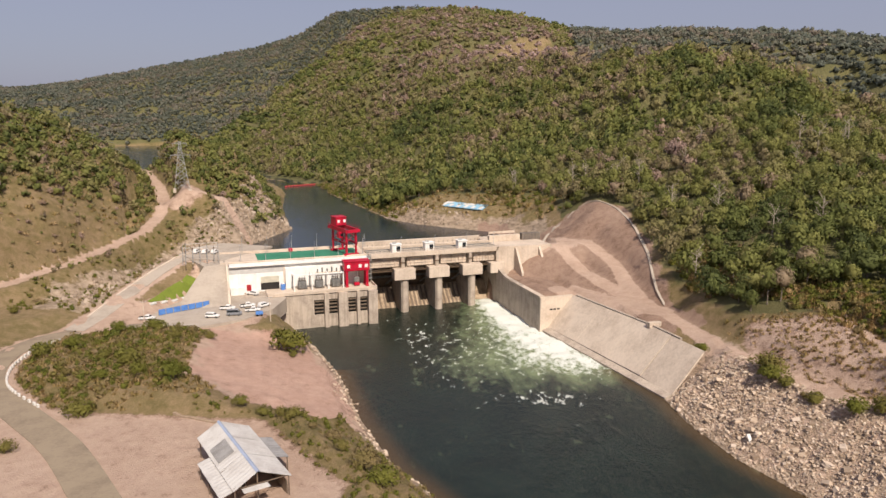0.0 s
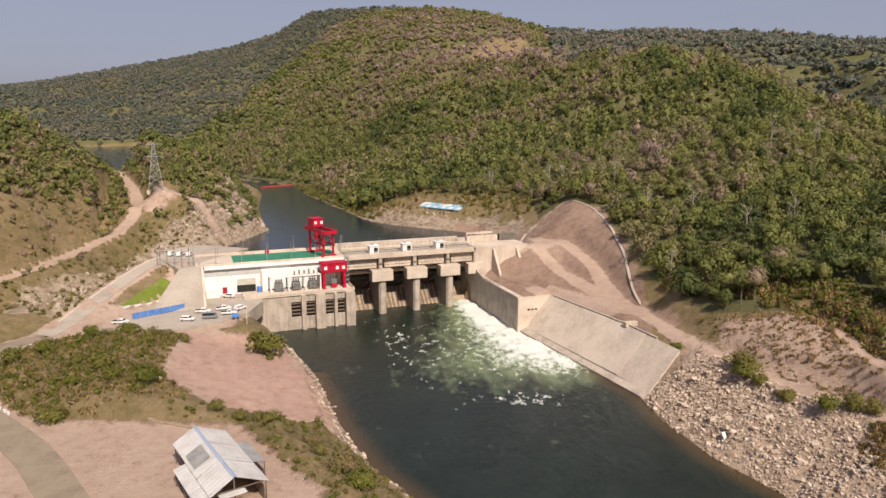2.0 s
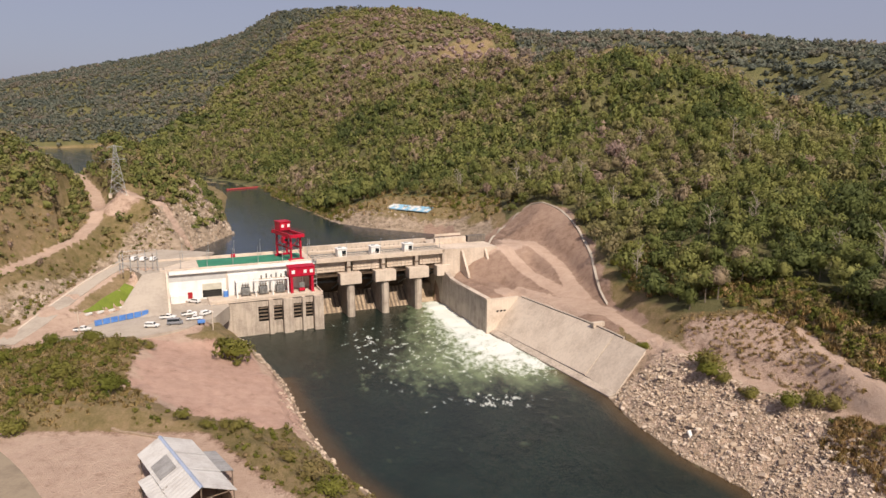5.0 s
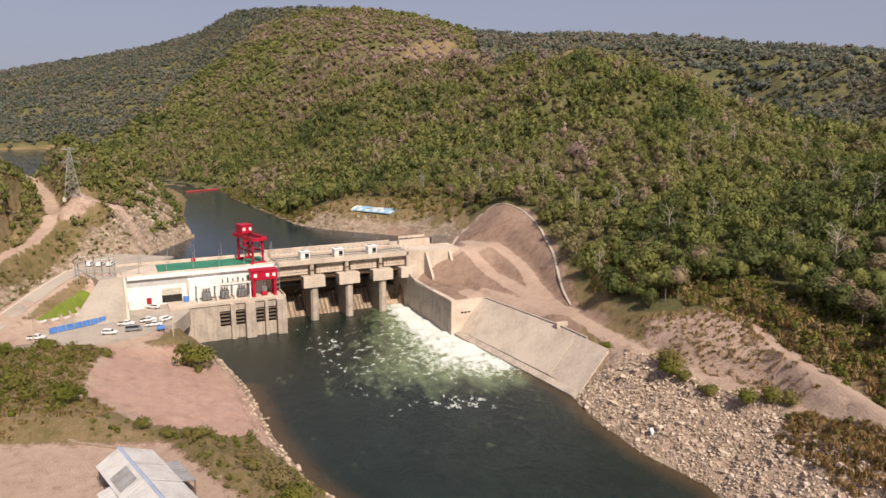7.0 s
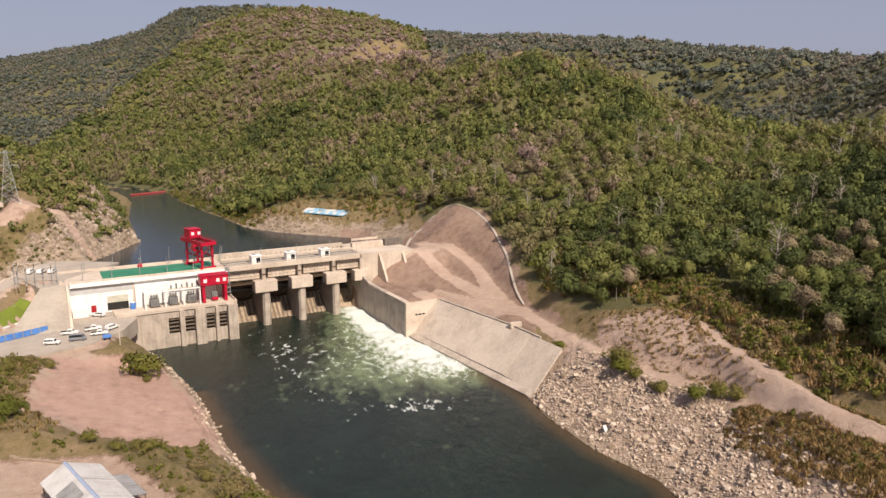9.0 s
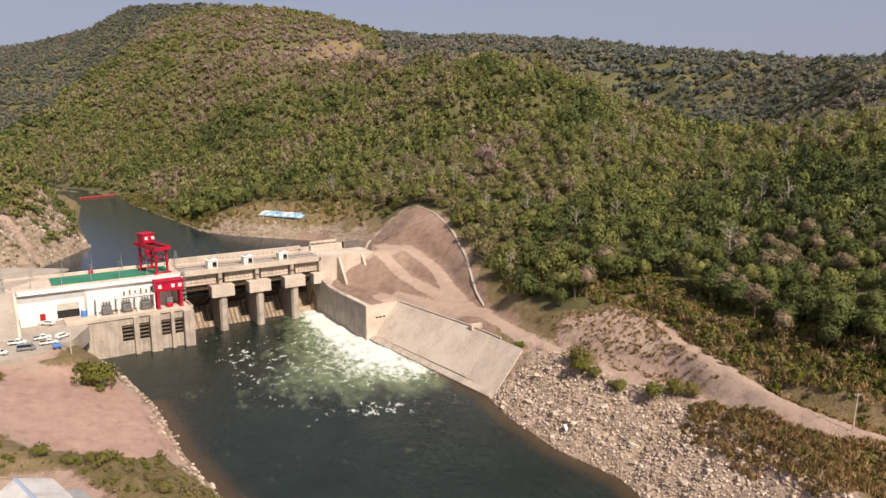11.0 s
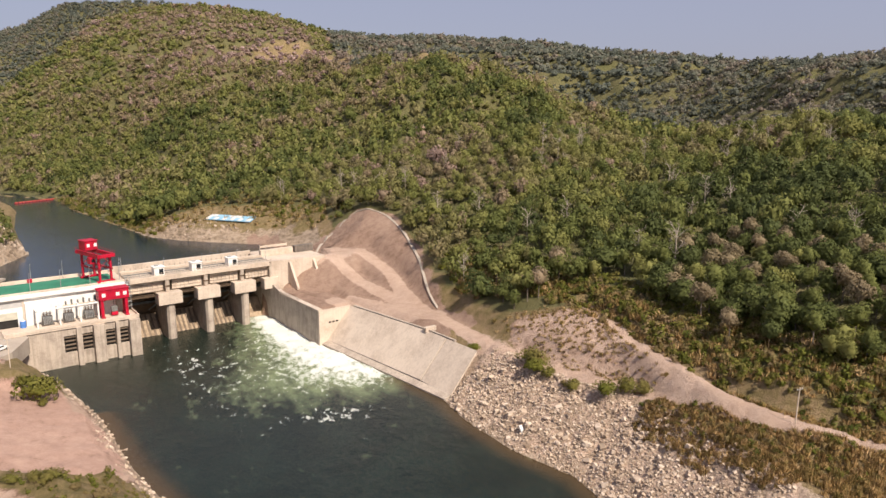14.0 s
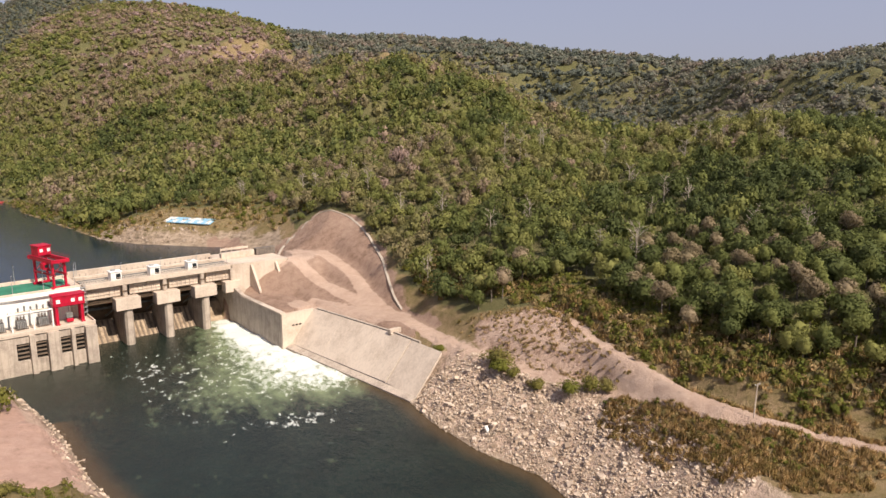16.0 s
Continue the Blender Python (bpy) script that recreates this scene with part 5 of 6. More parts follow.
for k, (x, y) in enumerate(BUSH_AT):
    s = rngs.uniform(0.75, 1.35) * (1.7 if (x, y) in ((-48, 211), (84.6, 172), (85.6, 177), (-23, 138), (-15, 125), (-78, 197), (-90, 178)) else 1.0)
    m = pose(x, y, ground_z(x, y) - 0.1, 0, 0, rngs.uniform(0, 360))
    if k < len(BUSHES):
        BUSHES[k].matrix_world = m
    else:
        copy_thing(BUSHES[rngs.randint(len(BUSHES))], m).scale = (s, s, s * rngs.uniform(0.8, 1.1))


def bare_tree(seed):
    rng = np.random.RandomState(seed)
    t = thing("bare_tree", Matrix.Identity(4), "pale leafless tree with thin branches", "tree", "leafless trees in the forest")
    bm = bmesh.new()
    bar(bm, (0, 0, -0.6), (0.2, 0.1, 6.0), 0.24, 0.17)
    bar(bm, (0.2, 0.1, 6.0), (0.1, 0.3, 11.5), 0.17, 0.04)
    part("trunk", bm, PALE_BARK, t)
    for k in range(11):
        a, z = rng.uniform(0, math.tau), rng.uniform(4.0, 10.5)
        p = Vector((0.2, 0.15, z))
        d = Vector((math.cos(a), math.sin(a), rng.uniform(0.7, 1.3))) * rng.uniform(1.4, 2.8)
        bm = bmesh.new()
        bar(bm, p, p + d, 0.09, 0.04, 5)
        for _ in range(5):
            q = p + d * rng.uniform(0.4, 1.0)
            bar(bm, q, q + Vector((rng.normal(), rng.normal(), rng.uniform(0.5, 1.4))) * 0.9, 0.045, 0.015, 4)
        part("branch", bm, PALE_BARK, t)
    return t


PALE_BARK = worn("pale_bark", (0.42, 0.36, 0.29), (0.26, 0.22, 0.17), 0.9, 1.5)
BARE = [bare_tree(k) for k in (1, 2, 3)]
n = 0
rng = np.random.RandomState(77)
while n < 46:
    a, r = radians(rng.uniform(-2, 50)), rng.uniform(225, 430)
    x, y = r * math.sin(a), r * math.cos(a)
    hx = land(np.array([x]), np.array([y]))
    if cover(np.array([x]), np.array([y]), hx)[3][0] < 0.6:
        continue
    m = pose(x, y, float(hx[0]), 0, 0, rng.uniform(0, 360))
    if n < 3:
        BARE[n].matrix_world = m
    else:
        s = rng.uniform(0.8, 1.25)
        copy_thing(BARE[n % 3], m).scale = (s, s, s)
    n += 1


def blades(rng, n):
    """A loose clump of upright blades and twigs of about unit radius."""
    a, r = rng.uniform(0, math.tau, n), rng.uniform(0, 0.6, n) ** 0.7
    foot = np.stack([r * np.cos(a), r * np.sin(a), np.full(n, -0.4)], -1)
    lean = rng.normal(scale=0.3, size=(n, 3)) + 0.5 * foot
    tip = foot + lean * [1, 1, 0] + np.stack([0 * a, 0 * a, rng.uniform(0.5, 1.35, n)], -1)
    b = rng.uniform(0, math.tau, n)
    side = np.stack([np.cos(b), np.sin(b), 0 * b], -1) * rng.uniform(0.07, 0.17, (n, 1))
    v = np.stack([foot - side, foot + side, tip], 1).reshape(-1, 3)
    up = np.stack([0.5 * np.cos(a), 0.5 * np.sin(a) - 0.25, np.ones(n)], -1)
    return v, np.arange(n * 3).reshape(-1, 3), np.repeat(up / np.linalg.norm(up, axis=1, keepdims=True), 3, 0)


GRASS = [blades(rng0, 34) for _ in range(6)]


def tufts(name, poly, n, lo, hi, mat, label, seed):
    rng = np.random.RandomState(seed)
    xs, ys = [p[0] for p in poly], [p[1] for p in poly]
    X, Y = rng.uniform(min(xs), max(xs), n), rng.uniform(min(ys), max(ys), n)
    h = land(X, Y)
    rock, soil, red, wood, left, track = cover(X, Y, h)
    k = (inside(X, Y, poly) + 2.5 * waves(X, Y, 12, 3, seed) > 0) & (soil < 0.9) & (h > 0.8)
    size = rng.uniform(lo, hi, k.sum())
    tagged(plant_mass(name, X[k], Y[k], h[k] + 0.35 * size, size, rng.uniform(0.7, 1.3, k.sum()), SCRUB if mat is BUSH else GRASS, mat, seed), label, "scrub", kind="stuff")


tufts("road_scrub", [(-118, 195), (-98, 208), (-70, 214), (-64, 205), (-68, 185), (-62, 160), (-88, 153), (-108, 168)], 1200, 0.4, 1.5, BUSH, "green scrub inside the road bend", 501)
tufts("road_grass", [(-118, 195), (-98, 208), (-70, 214), (-60, 205), (-66, 185), (-56, 158), (-70, 150), (-88, 152), (-110, 164)], 1800, 0.35, 0.9, DRY, "dry grass inside the road bend", 502)
tufts("bank_grass", [(-62, 152), (-48, 158), (-30, 152), (-17, 157), (0, 130), (-5, 105), (-20, 100), (-24, 122), (-44, 147)], 900, 0.3, 1.0, BUSH, "low green growth on the river bank", 503)
tufts("slope_scrub", [(98, 140), (106, 136), (114, 118), (128, 100), (134, 84), (112, 84), (100, 100), (94, 120), (92, 138)], 5500, 0.4, 1.0, RUST, "reddish dry scrub between the tracks", 504)
tufts("slope_scrub", [(98, 142), (108, 132), (118, 112), (128, 98), (112, 92), (98, 120)], 500, 0.5, 1.1, BUSH, "green scrub between the tracks", 505)
tufts("edge_scrub", [(100, 205), (108, 180), (110, 150), (114, 128), (124, 104), (150, 70), (165, 90), (140, 130), (128, 170), (118, 240), (96, 270), (86, 262), (86, 235)], 6500, 0.8, 2.0, BUSH, "scrub at the foot of the forest", 506)
tufts("edge_scrub", [(100, 205), (108, 180), (110, 150), (114, 128), (124, 104), (150, 70), (158, 82), (134, 124), (122, 165), (112, 225), (96, 255), (86, 250), (86, 235)], 6500, 0.6, 1.6, RUST, "brown and rusty scrub along the track", 511)
tufts("shore_scrub", [(-30, 428), (-56, 486), (-93, 573), (-117, 648), (-100, 655), (-78, 578), (-42, 494), (-14, 432)], 1500, 1.2, 3.0, BUSH, "green scrub down to the reservoir shore", 512)
tufts("knoll_grass", [(-55, 485), (-33, 440), (-10, 420), (30, 398), (50, 372), (66, 352), (70, 400), (30, 450), (-20, 500)], 1500, 0.6, 1.8, DRY, "dry grass on the knoll above the water", 507)
tufts("knoll_scrub", [(20, 420), (50, 372), (66, 352), (76, 372), (52, 420), (30, 440)], 420, 0.8, 2.2, BUSH, "green scrub between the knoll and the woods", 513)
tufts("hill_grass", [(-230, 200), (-150, 242), (-140, 300), (-138, 345), (-175, 415), (-215, 400), (-260, 250)], 2600, 0.5, 1.3, DRY, "dry brown grass on the left hill", 508)
tufts("cut_grass", [(86, 208), (98, 196), (110, 186), (111, 160), (110, 140), (100, 152), (92, 172)], 1200, 0.35, 0.8, DRY, "dry grass on the eroded cut", 510)
tufts("cliff_scrub", [(-150, 228), (-120, 226), (-108, 290), (-95, 340), (-118, 350), (-132, 300), (-142, 262)], 800, 0.4, 1.4, BUSH, "scrub on the cut slope", 509)


# ---- rocks ----
def stones(seed, count, flat):
    rng = np.random.RandomState(seed)
    out = []
    for _ in range(count):
        v, q = cube_ball(1)
        key = {}
        v2 = []
        for p in v:
            k = tuple(np.round(p, 3))
            if k not in key:
                key[k] = p * rng.uniform(0.7, 1.25, 3) * [1.2, 0.85, flat]
            v2.append(key[k])
        th, ph = rng.uniform(-0.5, 0.5, 2)
        v2 = np.array(v2) @ np.array([[1, 0, 0], [0, math.cos(th), -math.sin(th)], [0, math.sin(th), math.cos(th)]]) @ np.array([[math.cos(ph), 0, math.sin(ph)], [0, 1, 0], [-math.sin(ph), 0, math.cos(ph)]])
        out.append((v2, q))
    return out


def rock_material(name, k):
    m, nt, b = material(name, 0.9)
    p = coords(nt)
    n = math_node(nt, "ADD", math_node(nt, "MULTIPLY", noise_node(nt, p, 0.5, 5), 0.5), math_node(nt, "MULTIPLY", attr(nt, "tint"), 0.5))
    col = ramp_node(nt, n, [(0.22, (0.27 * k, 0.20 * k, 0.14 * k)), (0.48, (0.45 * k, 0.35 * k, 0.26 * k)), (0.74, (0.62 * k, 0.505 * k, 0.40 * k))])
    nt.links.new(col, b.inputs["Base Color"])
    bump_node(nt, b, noise_node(nt, p, 3.0, 5), 0.1)
    return m


ROCK = rock_material("bank_rock", 1.0)
CLIFF_ROCK = rock_material("cliff_rock", 0.72)
STONES = stones(3, 10, 0.7)


def rock_field(name, line, sign, lo, hi, y0, y1, n, s0, s1, label, seed):
    rng = np.random.RandomState(seed)
    X, Y = rng.uniform(-60, 125, n), rng.uniform(y0, y1, n)
    d = sign * side_dist(X, Y, line)
    k = (d > lo) & (d < hi + 3 * waves(X, Y, 14, 3, seed))
    X, Y = X[k], Y[k]
    size = s0 + (s1 - s0) * rng.uniform(0, 1, len(X)) ** 3
    h = land(X, Y)
    tagged(plant_mass(name, X, Y, h + 0.15 * size, size, rng.uniform(0.7, 1.1, len(X)), STONES, ROCK, seed), label, "rocks", kind="stuff")


rock_field("bank_rubble", RIVER_RIGHT, 1, -1.0, 21, 96, 193, 110000, 0.14, 0.6, "pale angular rubble on the river bank", 601)
rock_field("bank_slabs", RIVER_RIGHT, 1, 0.5, 17, 100, 190, 3200, 0.45, 1.25, "large broken slabs on the river bank", 603)
rock_field("shore_rubble", RIVER_LEFT, -1, -0.8, 4.0, 105, 246, 26000, 0.18, 0.7, "pale rubble along the shore", 602)


def outcrop(name, poly, n, s0, s1, label, seed):
    """Broken blocks that stand out of a cut face."""
    rng = np.random.RandomState(seed)
    xs, ys = [p[0] for p in poly], [p[1] for p in poly]
    X, Y = rng.uniform(min(xs), max(xs), n), rng.uniform(min(ys), max(ys), n)
    h = land(X, Y)
    k = (inside(X, Y, poly) + 3 * waves(X, Y, 14, 3, seed) > 0) & (h > POOL - 3) & (cover(X, Y, h)[1] < 0.6) & (waves(X, Y, 9, 2, seed + 1) > -0.25)
    size = s0 + (s1 - s0) * rng.uniform(0, 1, k.sum()) ** 2
    tagged(plant_mass(name, X[k], Y[k], h[k] - 0.25 * size, size, rng.uniform(0.9, 1.9, k.sum()), STONES, CLIFF_ROCK, seed), label, "rocks", kind="stuff")


outcrop("cut_rocks", [(-136, 236), (-120, 230), (-114, 256), (-106, 288), (-97, 312), (-104, 336), (-116, 334), (-124, 305), (-129, 275)], 2600, 0.45, 1.5, "jointed brown rock of the road cut", 620)
outcrop("headland_rocks", [(-102, 330), (-92, 346), (-84, 392), (-98, 412), (-108, 395), (-108, 360), (-112, 340)], 2400, 0.45, 1.6, "pale broken rock of the headland above the water", 621)
outcrop("knoll_rocks", [(-30, 430), (-12, 408), (26, 384), (36, 372), (40, 384), (14, 408), (-8, 430), (-26, 450)], 1300, 0.35, 1.3, "pale rock outcrop on the reservoir shore", 622)
rng = np.random.RandomState(610)
BOULDER_AT = [(74, 165), (76, 158), (72, 170), (67, 170), (81, 150), (84, 142), (86, 130), (77, 163), (80, 156), (84, 135), (71, 175), (79, 148), (86, 124), (69, 181), (75, 170), (-25, 188), (-20, 175), (-31, 206), (-40, 230), (-14, 158)]
for k, (x, y) in enumerate(BOULDER_AT):
    v, q = cube_ball(2)
    v = np.sign(v) * np.abs(v) ** 0.6 * rng.uniform(0.75, 1.2, (len(v), 1)) * [1.4, 0.9, 0.6] * rng.uniform(0.6, 1.1)
    b = new("boulder", arrays_mesh("boulder", v, q, ROCK, np.full(len(q), rng.uniform(0.3, 0.9))))
    b.matrix_world = pose(x, y, ground_z(x, y) + 0.1, rng.uniform(-15, 15), rng.uniform(-15, 15), rng.uniform(0, 360))
    tagged(b, "large pale angular boulder on the bank", "boulder", "boulders on the bank")
slab = thing("rock_slab", pose(74.0, 158.0, ground_z(74.0, 158.0), 50, 0, 10), "upright white rock slab among the rubble", "rock")
part("slab", bevelled(B(-0.5, 0.5, -0.2, 1.8, 0, 0.45), 0.12), KERB, slab)


# ---- roads, yard, lawn ----
def smooth_line(line, each=4):
    out = []
    for i in range(len(line) - 1):
        p0, p1, p2, p3 = (np.array(line[min(max(i + k, 0), len(line) - 1)], float) for k in (-1, 0, 1, 2))
        for t in np.arange(each) / each:
            out.append(0.5 * (2 * p1 + (p2 - p0) * t + (2 * p0 - 5 * p1 + 4 * p2 - p3) * t * t + (3 * p1 - p0 - 3 * p2 + p3) * t ** 3))
    return out + [np.array(line[-1], float)]


def ribbon(name, line, wide, mat, label, lift=0.14):
    pts = smooth_line(line)
    bm = bmesh.new()
    rows = []
    for i, p in enumerate(pts):
        d = pts[min(i + 1, len(pts) - 1)] - pts[max(i - 1, 0)]
        n = np.array([-d[1], d[0]]) / (np.hypot(d[0], d[1]) + 1e-9)
        rows.append([bm.verts.new((p[0] + n[0] * s * wide / 2, p[1] + n[1] * s * wide / 2, p[2] + z)) for s, z in ((1, -0.5), (1, lift), (0, lift + 0.06), (-1, lift), (-1, -0.5))])
    for a, b in zip(rows, rows[1:]):
        for k in range(4):
            bm.faces.new((a[k], b[k], b[k + 1], a[k + 1]))
    bmesh.ops.recalc_face_normals(bm, faces=bm.faces[:])
    tagged(new(name, mesh_of(bm, name, mat)), label, "road", kind="structure")


ribbon("road", LOW_ROAD, 7.6, ASPHALT, "dusty grey-brown road round the bend")
ribbon("ramp_road", RAMP, 7.0, YARD_PAVE, "pale paved ramp up to the dam crest")
bm = bmesh.new()
prism(bm, [(-106, 213), (-80, 217.5), (-66, 228), (-60, 240), (-58.5, 255), (-63, 263), (-90, 256), (-108, 240), (-110, 226)], 8.0, 13.36)
tagged(new("yard_paving", mesh_of(bm, "yard_paving", YARD_PAVE)), "dusty grey concrete paving of the yard", "paving", kind="structure")
bm = bmesh.new()
prism(bm, [(-108, 282), (-98, 272), (-86, 270), (-74, 300), (-98, 308), (-106, 300)], 23.8, 24.62)
tagged(new("terrace_paving", mesh_of(bm, "terrace_paving", YARD_PAVE)), "pale paving of the upper terrace", "paving", kind="structure")
lawn = bmesh.new()
grid = [[None] * 9 for _ in range(9)]
for i in range(9):
    for j in range(9):
        s, t = i / 8, j / 8
        x = (-104.0 + 6.0 * s) * (1 - t) + (-103.2 + 11.0 * s) * t
        y = (239.5 + 23.3 * s) * (1 - t) + (239.8 + 23.6 * s) * t
        grid[i][j] = lawn.verts.new((x, y, ground_z(x, y) + 0.22))
for i in range(8):
    for j in range(8):
        lawn.faces.new((grid[i][j], grid[i + 1][j], grid[i + 1][j + 1], grid[i][j + 1]))
bmesh.ops.recalc_face_normals(lawn, faces=lawn.faces[:])
tagged(new("lawn", mesh_of(lawn, "lawn", LAWN)), "bright green mown lawn wedge beside the ramp", "lawn", kind="structure")
for k in range(6):
    s = k / 5
    b = new("kerb_block", mesh_of(bevelled(B(-1.3, 1.3, -0.5, 0.5, 0, 0.7), 0.1), "kerb_block", KERB))
    b.matrix_world = pose(-102.2 + 10.2 * s, 240 + 23 * s, ground_z(-102.2 + 10.2 * s, 240 + 23 * s), 0, 0, 66)
    tagged(b, "pale concrete kerb block along the lawn", "kerb", "kerb blocks along the lawn")
bm = bmesh.new()
ramp_side = [(-117.5, 224, 15.2), (-116, 240, 17.6), (-112, 258, 21.5), (-107, 275, 24.8), (-101, 290, 25.6)]
for p, q in zip(ramp_side, ramp_side[1:]):
    d = Vector((q[0] - p[0], q[1] - p[1], 0)).normalized()
    n = Vector((-d.y, d.x, 0)) * 0.35
    vs = [bm.verts.new(Vector(c) + o) for c, o in ((p, n), (q, n), (q, -n), (p, -n))]
    ws = [bm.verts.new(v.co - Vector((0, 0, 2.2))) for v in vs]
    bm.faces.new(vs)
    for k in range(4):
        bm.faces.new((vs[k], ws[k], ws[(k + 1) % 4], vs[(k + 1) % 4]))
bmesh.ops.recalc_face_normals(bm, faces=bm.faces[:])
tagged(new("ramp_wall", mesh_of(bm, "ramp_wall", CONCRETE_PALE)), "low pale retaining wall beside the ramp", "wall", kind="structure")
# guard stones round the bend
guard = smooth_line([(-94, 153.5, 14.2), (-104, 161.5, 14.2), (-110, 168, 14.2), (-115, 178, 14.2), (-117, 188, 14.2), (-116.6, 198, 14.2), (-112.5, 204, 14), (-104.7, 209.2, 13.7), (-96, 212.5, 13.5)], 5)
stone_mesh = mesh_of(bevelled(B(-0.5, 0.5, -0.25, 0.25, -0.3, 0.7), 0.08), "guard_stone", KERB)
for k in range(0, len(guard) - 1):
    p, q = guard[k], guard[k + 1]
    b = new("guard_stone", stone_mesh)
    b.matrix_world = pose(p[0], p[1], p[2], 0, 0, math.degrees(math.atan2(q[1] - p[1], q[0] - p[0])))
    tagged(b, "whitewashed guard stone beside the road bend", "guard stone", "guard stones along the road")


# ---- shed on the river bank ----
shed = thing("open_shed", pose(-43.3, 129.4, 14.0, 0, 0, 33), "open-sided shed with a pale tin roof", "shed")


def sheet(bm, x0, z0, x1, z1, y0, y1, ribs=True):
    """A thin ribbed roof sheet from one eave to the other."""
    n = max(2, int(abs(y1 - y0) / 0.55))
    for z in (0.0, -0.09):
        row = [[bm.verts.new((x, y0 + (y1 - y0) * k / n, zz + z + (0.05 if k % 2 else 0))) for x, zz in ((x0, z0), (x1, z1))] for k in range(n + 1)]
        for a, b in zip(row, row[1:]):
            bm.faces.new((a[0], b[0], b[1], a[1]))
    return bm


for k, (y0, y1, mat) in enumerate(((3.0, -5.0, TIN), (-5.1, -13.0, TIN), (-13.1, -21.0, TIN))):
    part("roof_sheet", sheet(bmesh.new(), -4.4, 4.0 - 0.04 * k, 0.0, 6.5, y0, y1), mat, shed)
    part("roof_sheet", sheet(bmesh.new(), 0.0, 6.5, 6.0, 4.0 - 0.05 * k, y0, y1), mat, shed)
part("roof_patch", sheet(bmesh.new(), -3.9, 4.42, -1.0, 6.05, -4.5, -10.5), TIN_GREY, shed, "older grey weathered sheets")
bm = bmesh.new()
prism(bm, [(-0.35, 6.42), (0, 6.66), (0.35, 6.42), (0, 6.55)], -21.1, 3.1, "y")
part("ridge_cap", bm, TIN_BLUE, shed, "bluish ridge cap")
part("side_roof", sheet(bmesh.new(), -6.6, 3.0, -4.0, 3.7, -5.7, -20.4), TIN, shed)
part("side_roof", sheet(bmesh.new(), 5.8, 3.9, 8.6, 3.2, -3.0, -12.8), TIN_GREY, shed, "grey lean-to roof")
part("gable_sheet", bevelled(B(-3.0, 1.6, -22.6, -20.9, 3.9, 4.0), 0.03), TIN, shed)
for x in (-6.3, -4.0, 0.0, 5.6, 8.3):
    for y in ((2.4, -6.5, -13.5, -20.4) if abs(x) < 6 else (-6.5, -12.5)):
        bm = bmesh.new()
        bar(bm, (x, y, 0), (x, y, 6.3 if x == 0 else 3.9 if abs(x) < 6 else 3.05), 0.12)
        part("post", bm, WOOD, shed)
part("back_wall", bevelled(B(5.3, 5.5, -20, 2.0, 0, 2.6)), WOOD, shed)
part("partition", B(-3.9, 5.3, -7.0, -6.8, 0, 2.8), WOOD, shed)
for y in (2.4, -6.5, -13.5, -20.4):
    bm = bmesh.new()
    bar(bm, (-4.3, y, 3.95), (0, y, 6.35), 0.09)
    bar(bm, (0, y, 6.35), (5.9, y, 3.9), 0.09)
    bar(bm, (-4.3, y, 3.9), (5.9, y, 3.85), 0.09)
    part("truss", bm, WOOD, shed)
for k in range(16):
    s = k / 15
    b = new("wall_stone", mesh_of(bevelled(B(-0.55, 0.55, -0.3, 0.3, -0.2, 0.45), 0.1), "wall_stone", ROCK))
    b.matrix_world = pose(-60.4 + 12.5 * s, 148.9 - 4.6 * s, ground_z(-60.4 + 12.5 * s, 148.9 - 4.6 * s), 0, 0, -20 + 9 * math.sin(k * 2.1))
    tagged(b, "pale rough stone of the low border", "stone", "stones along the pad")


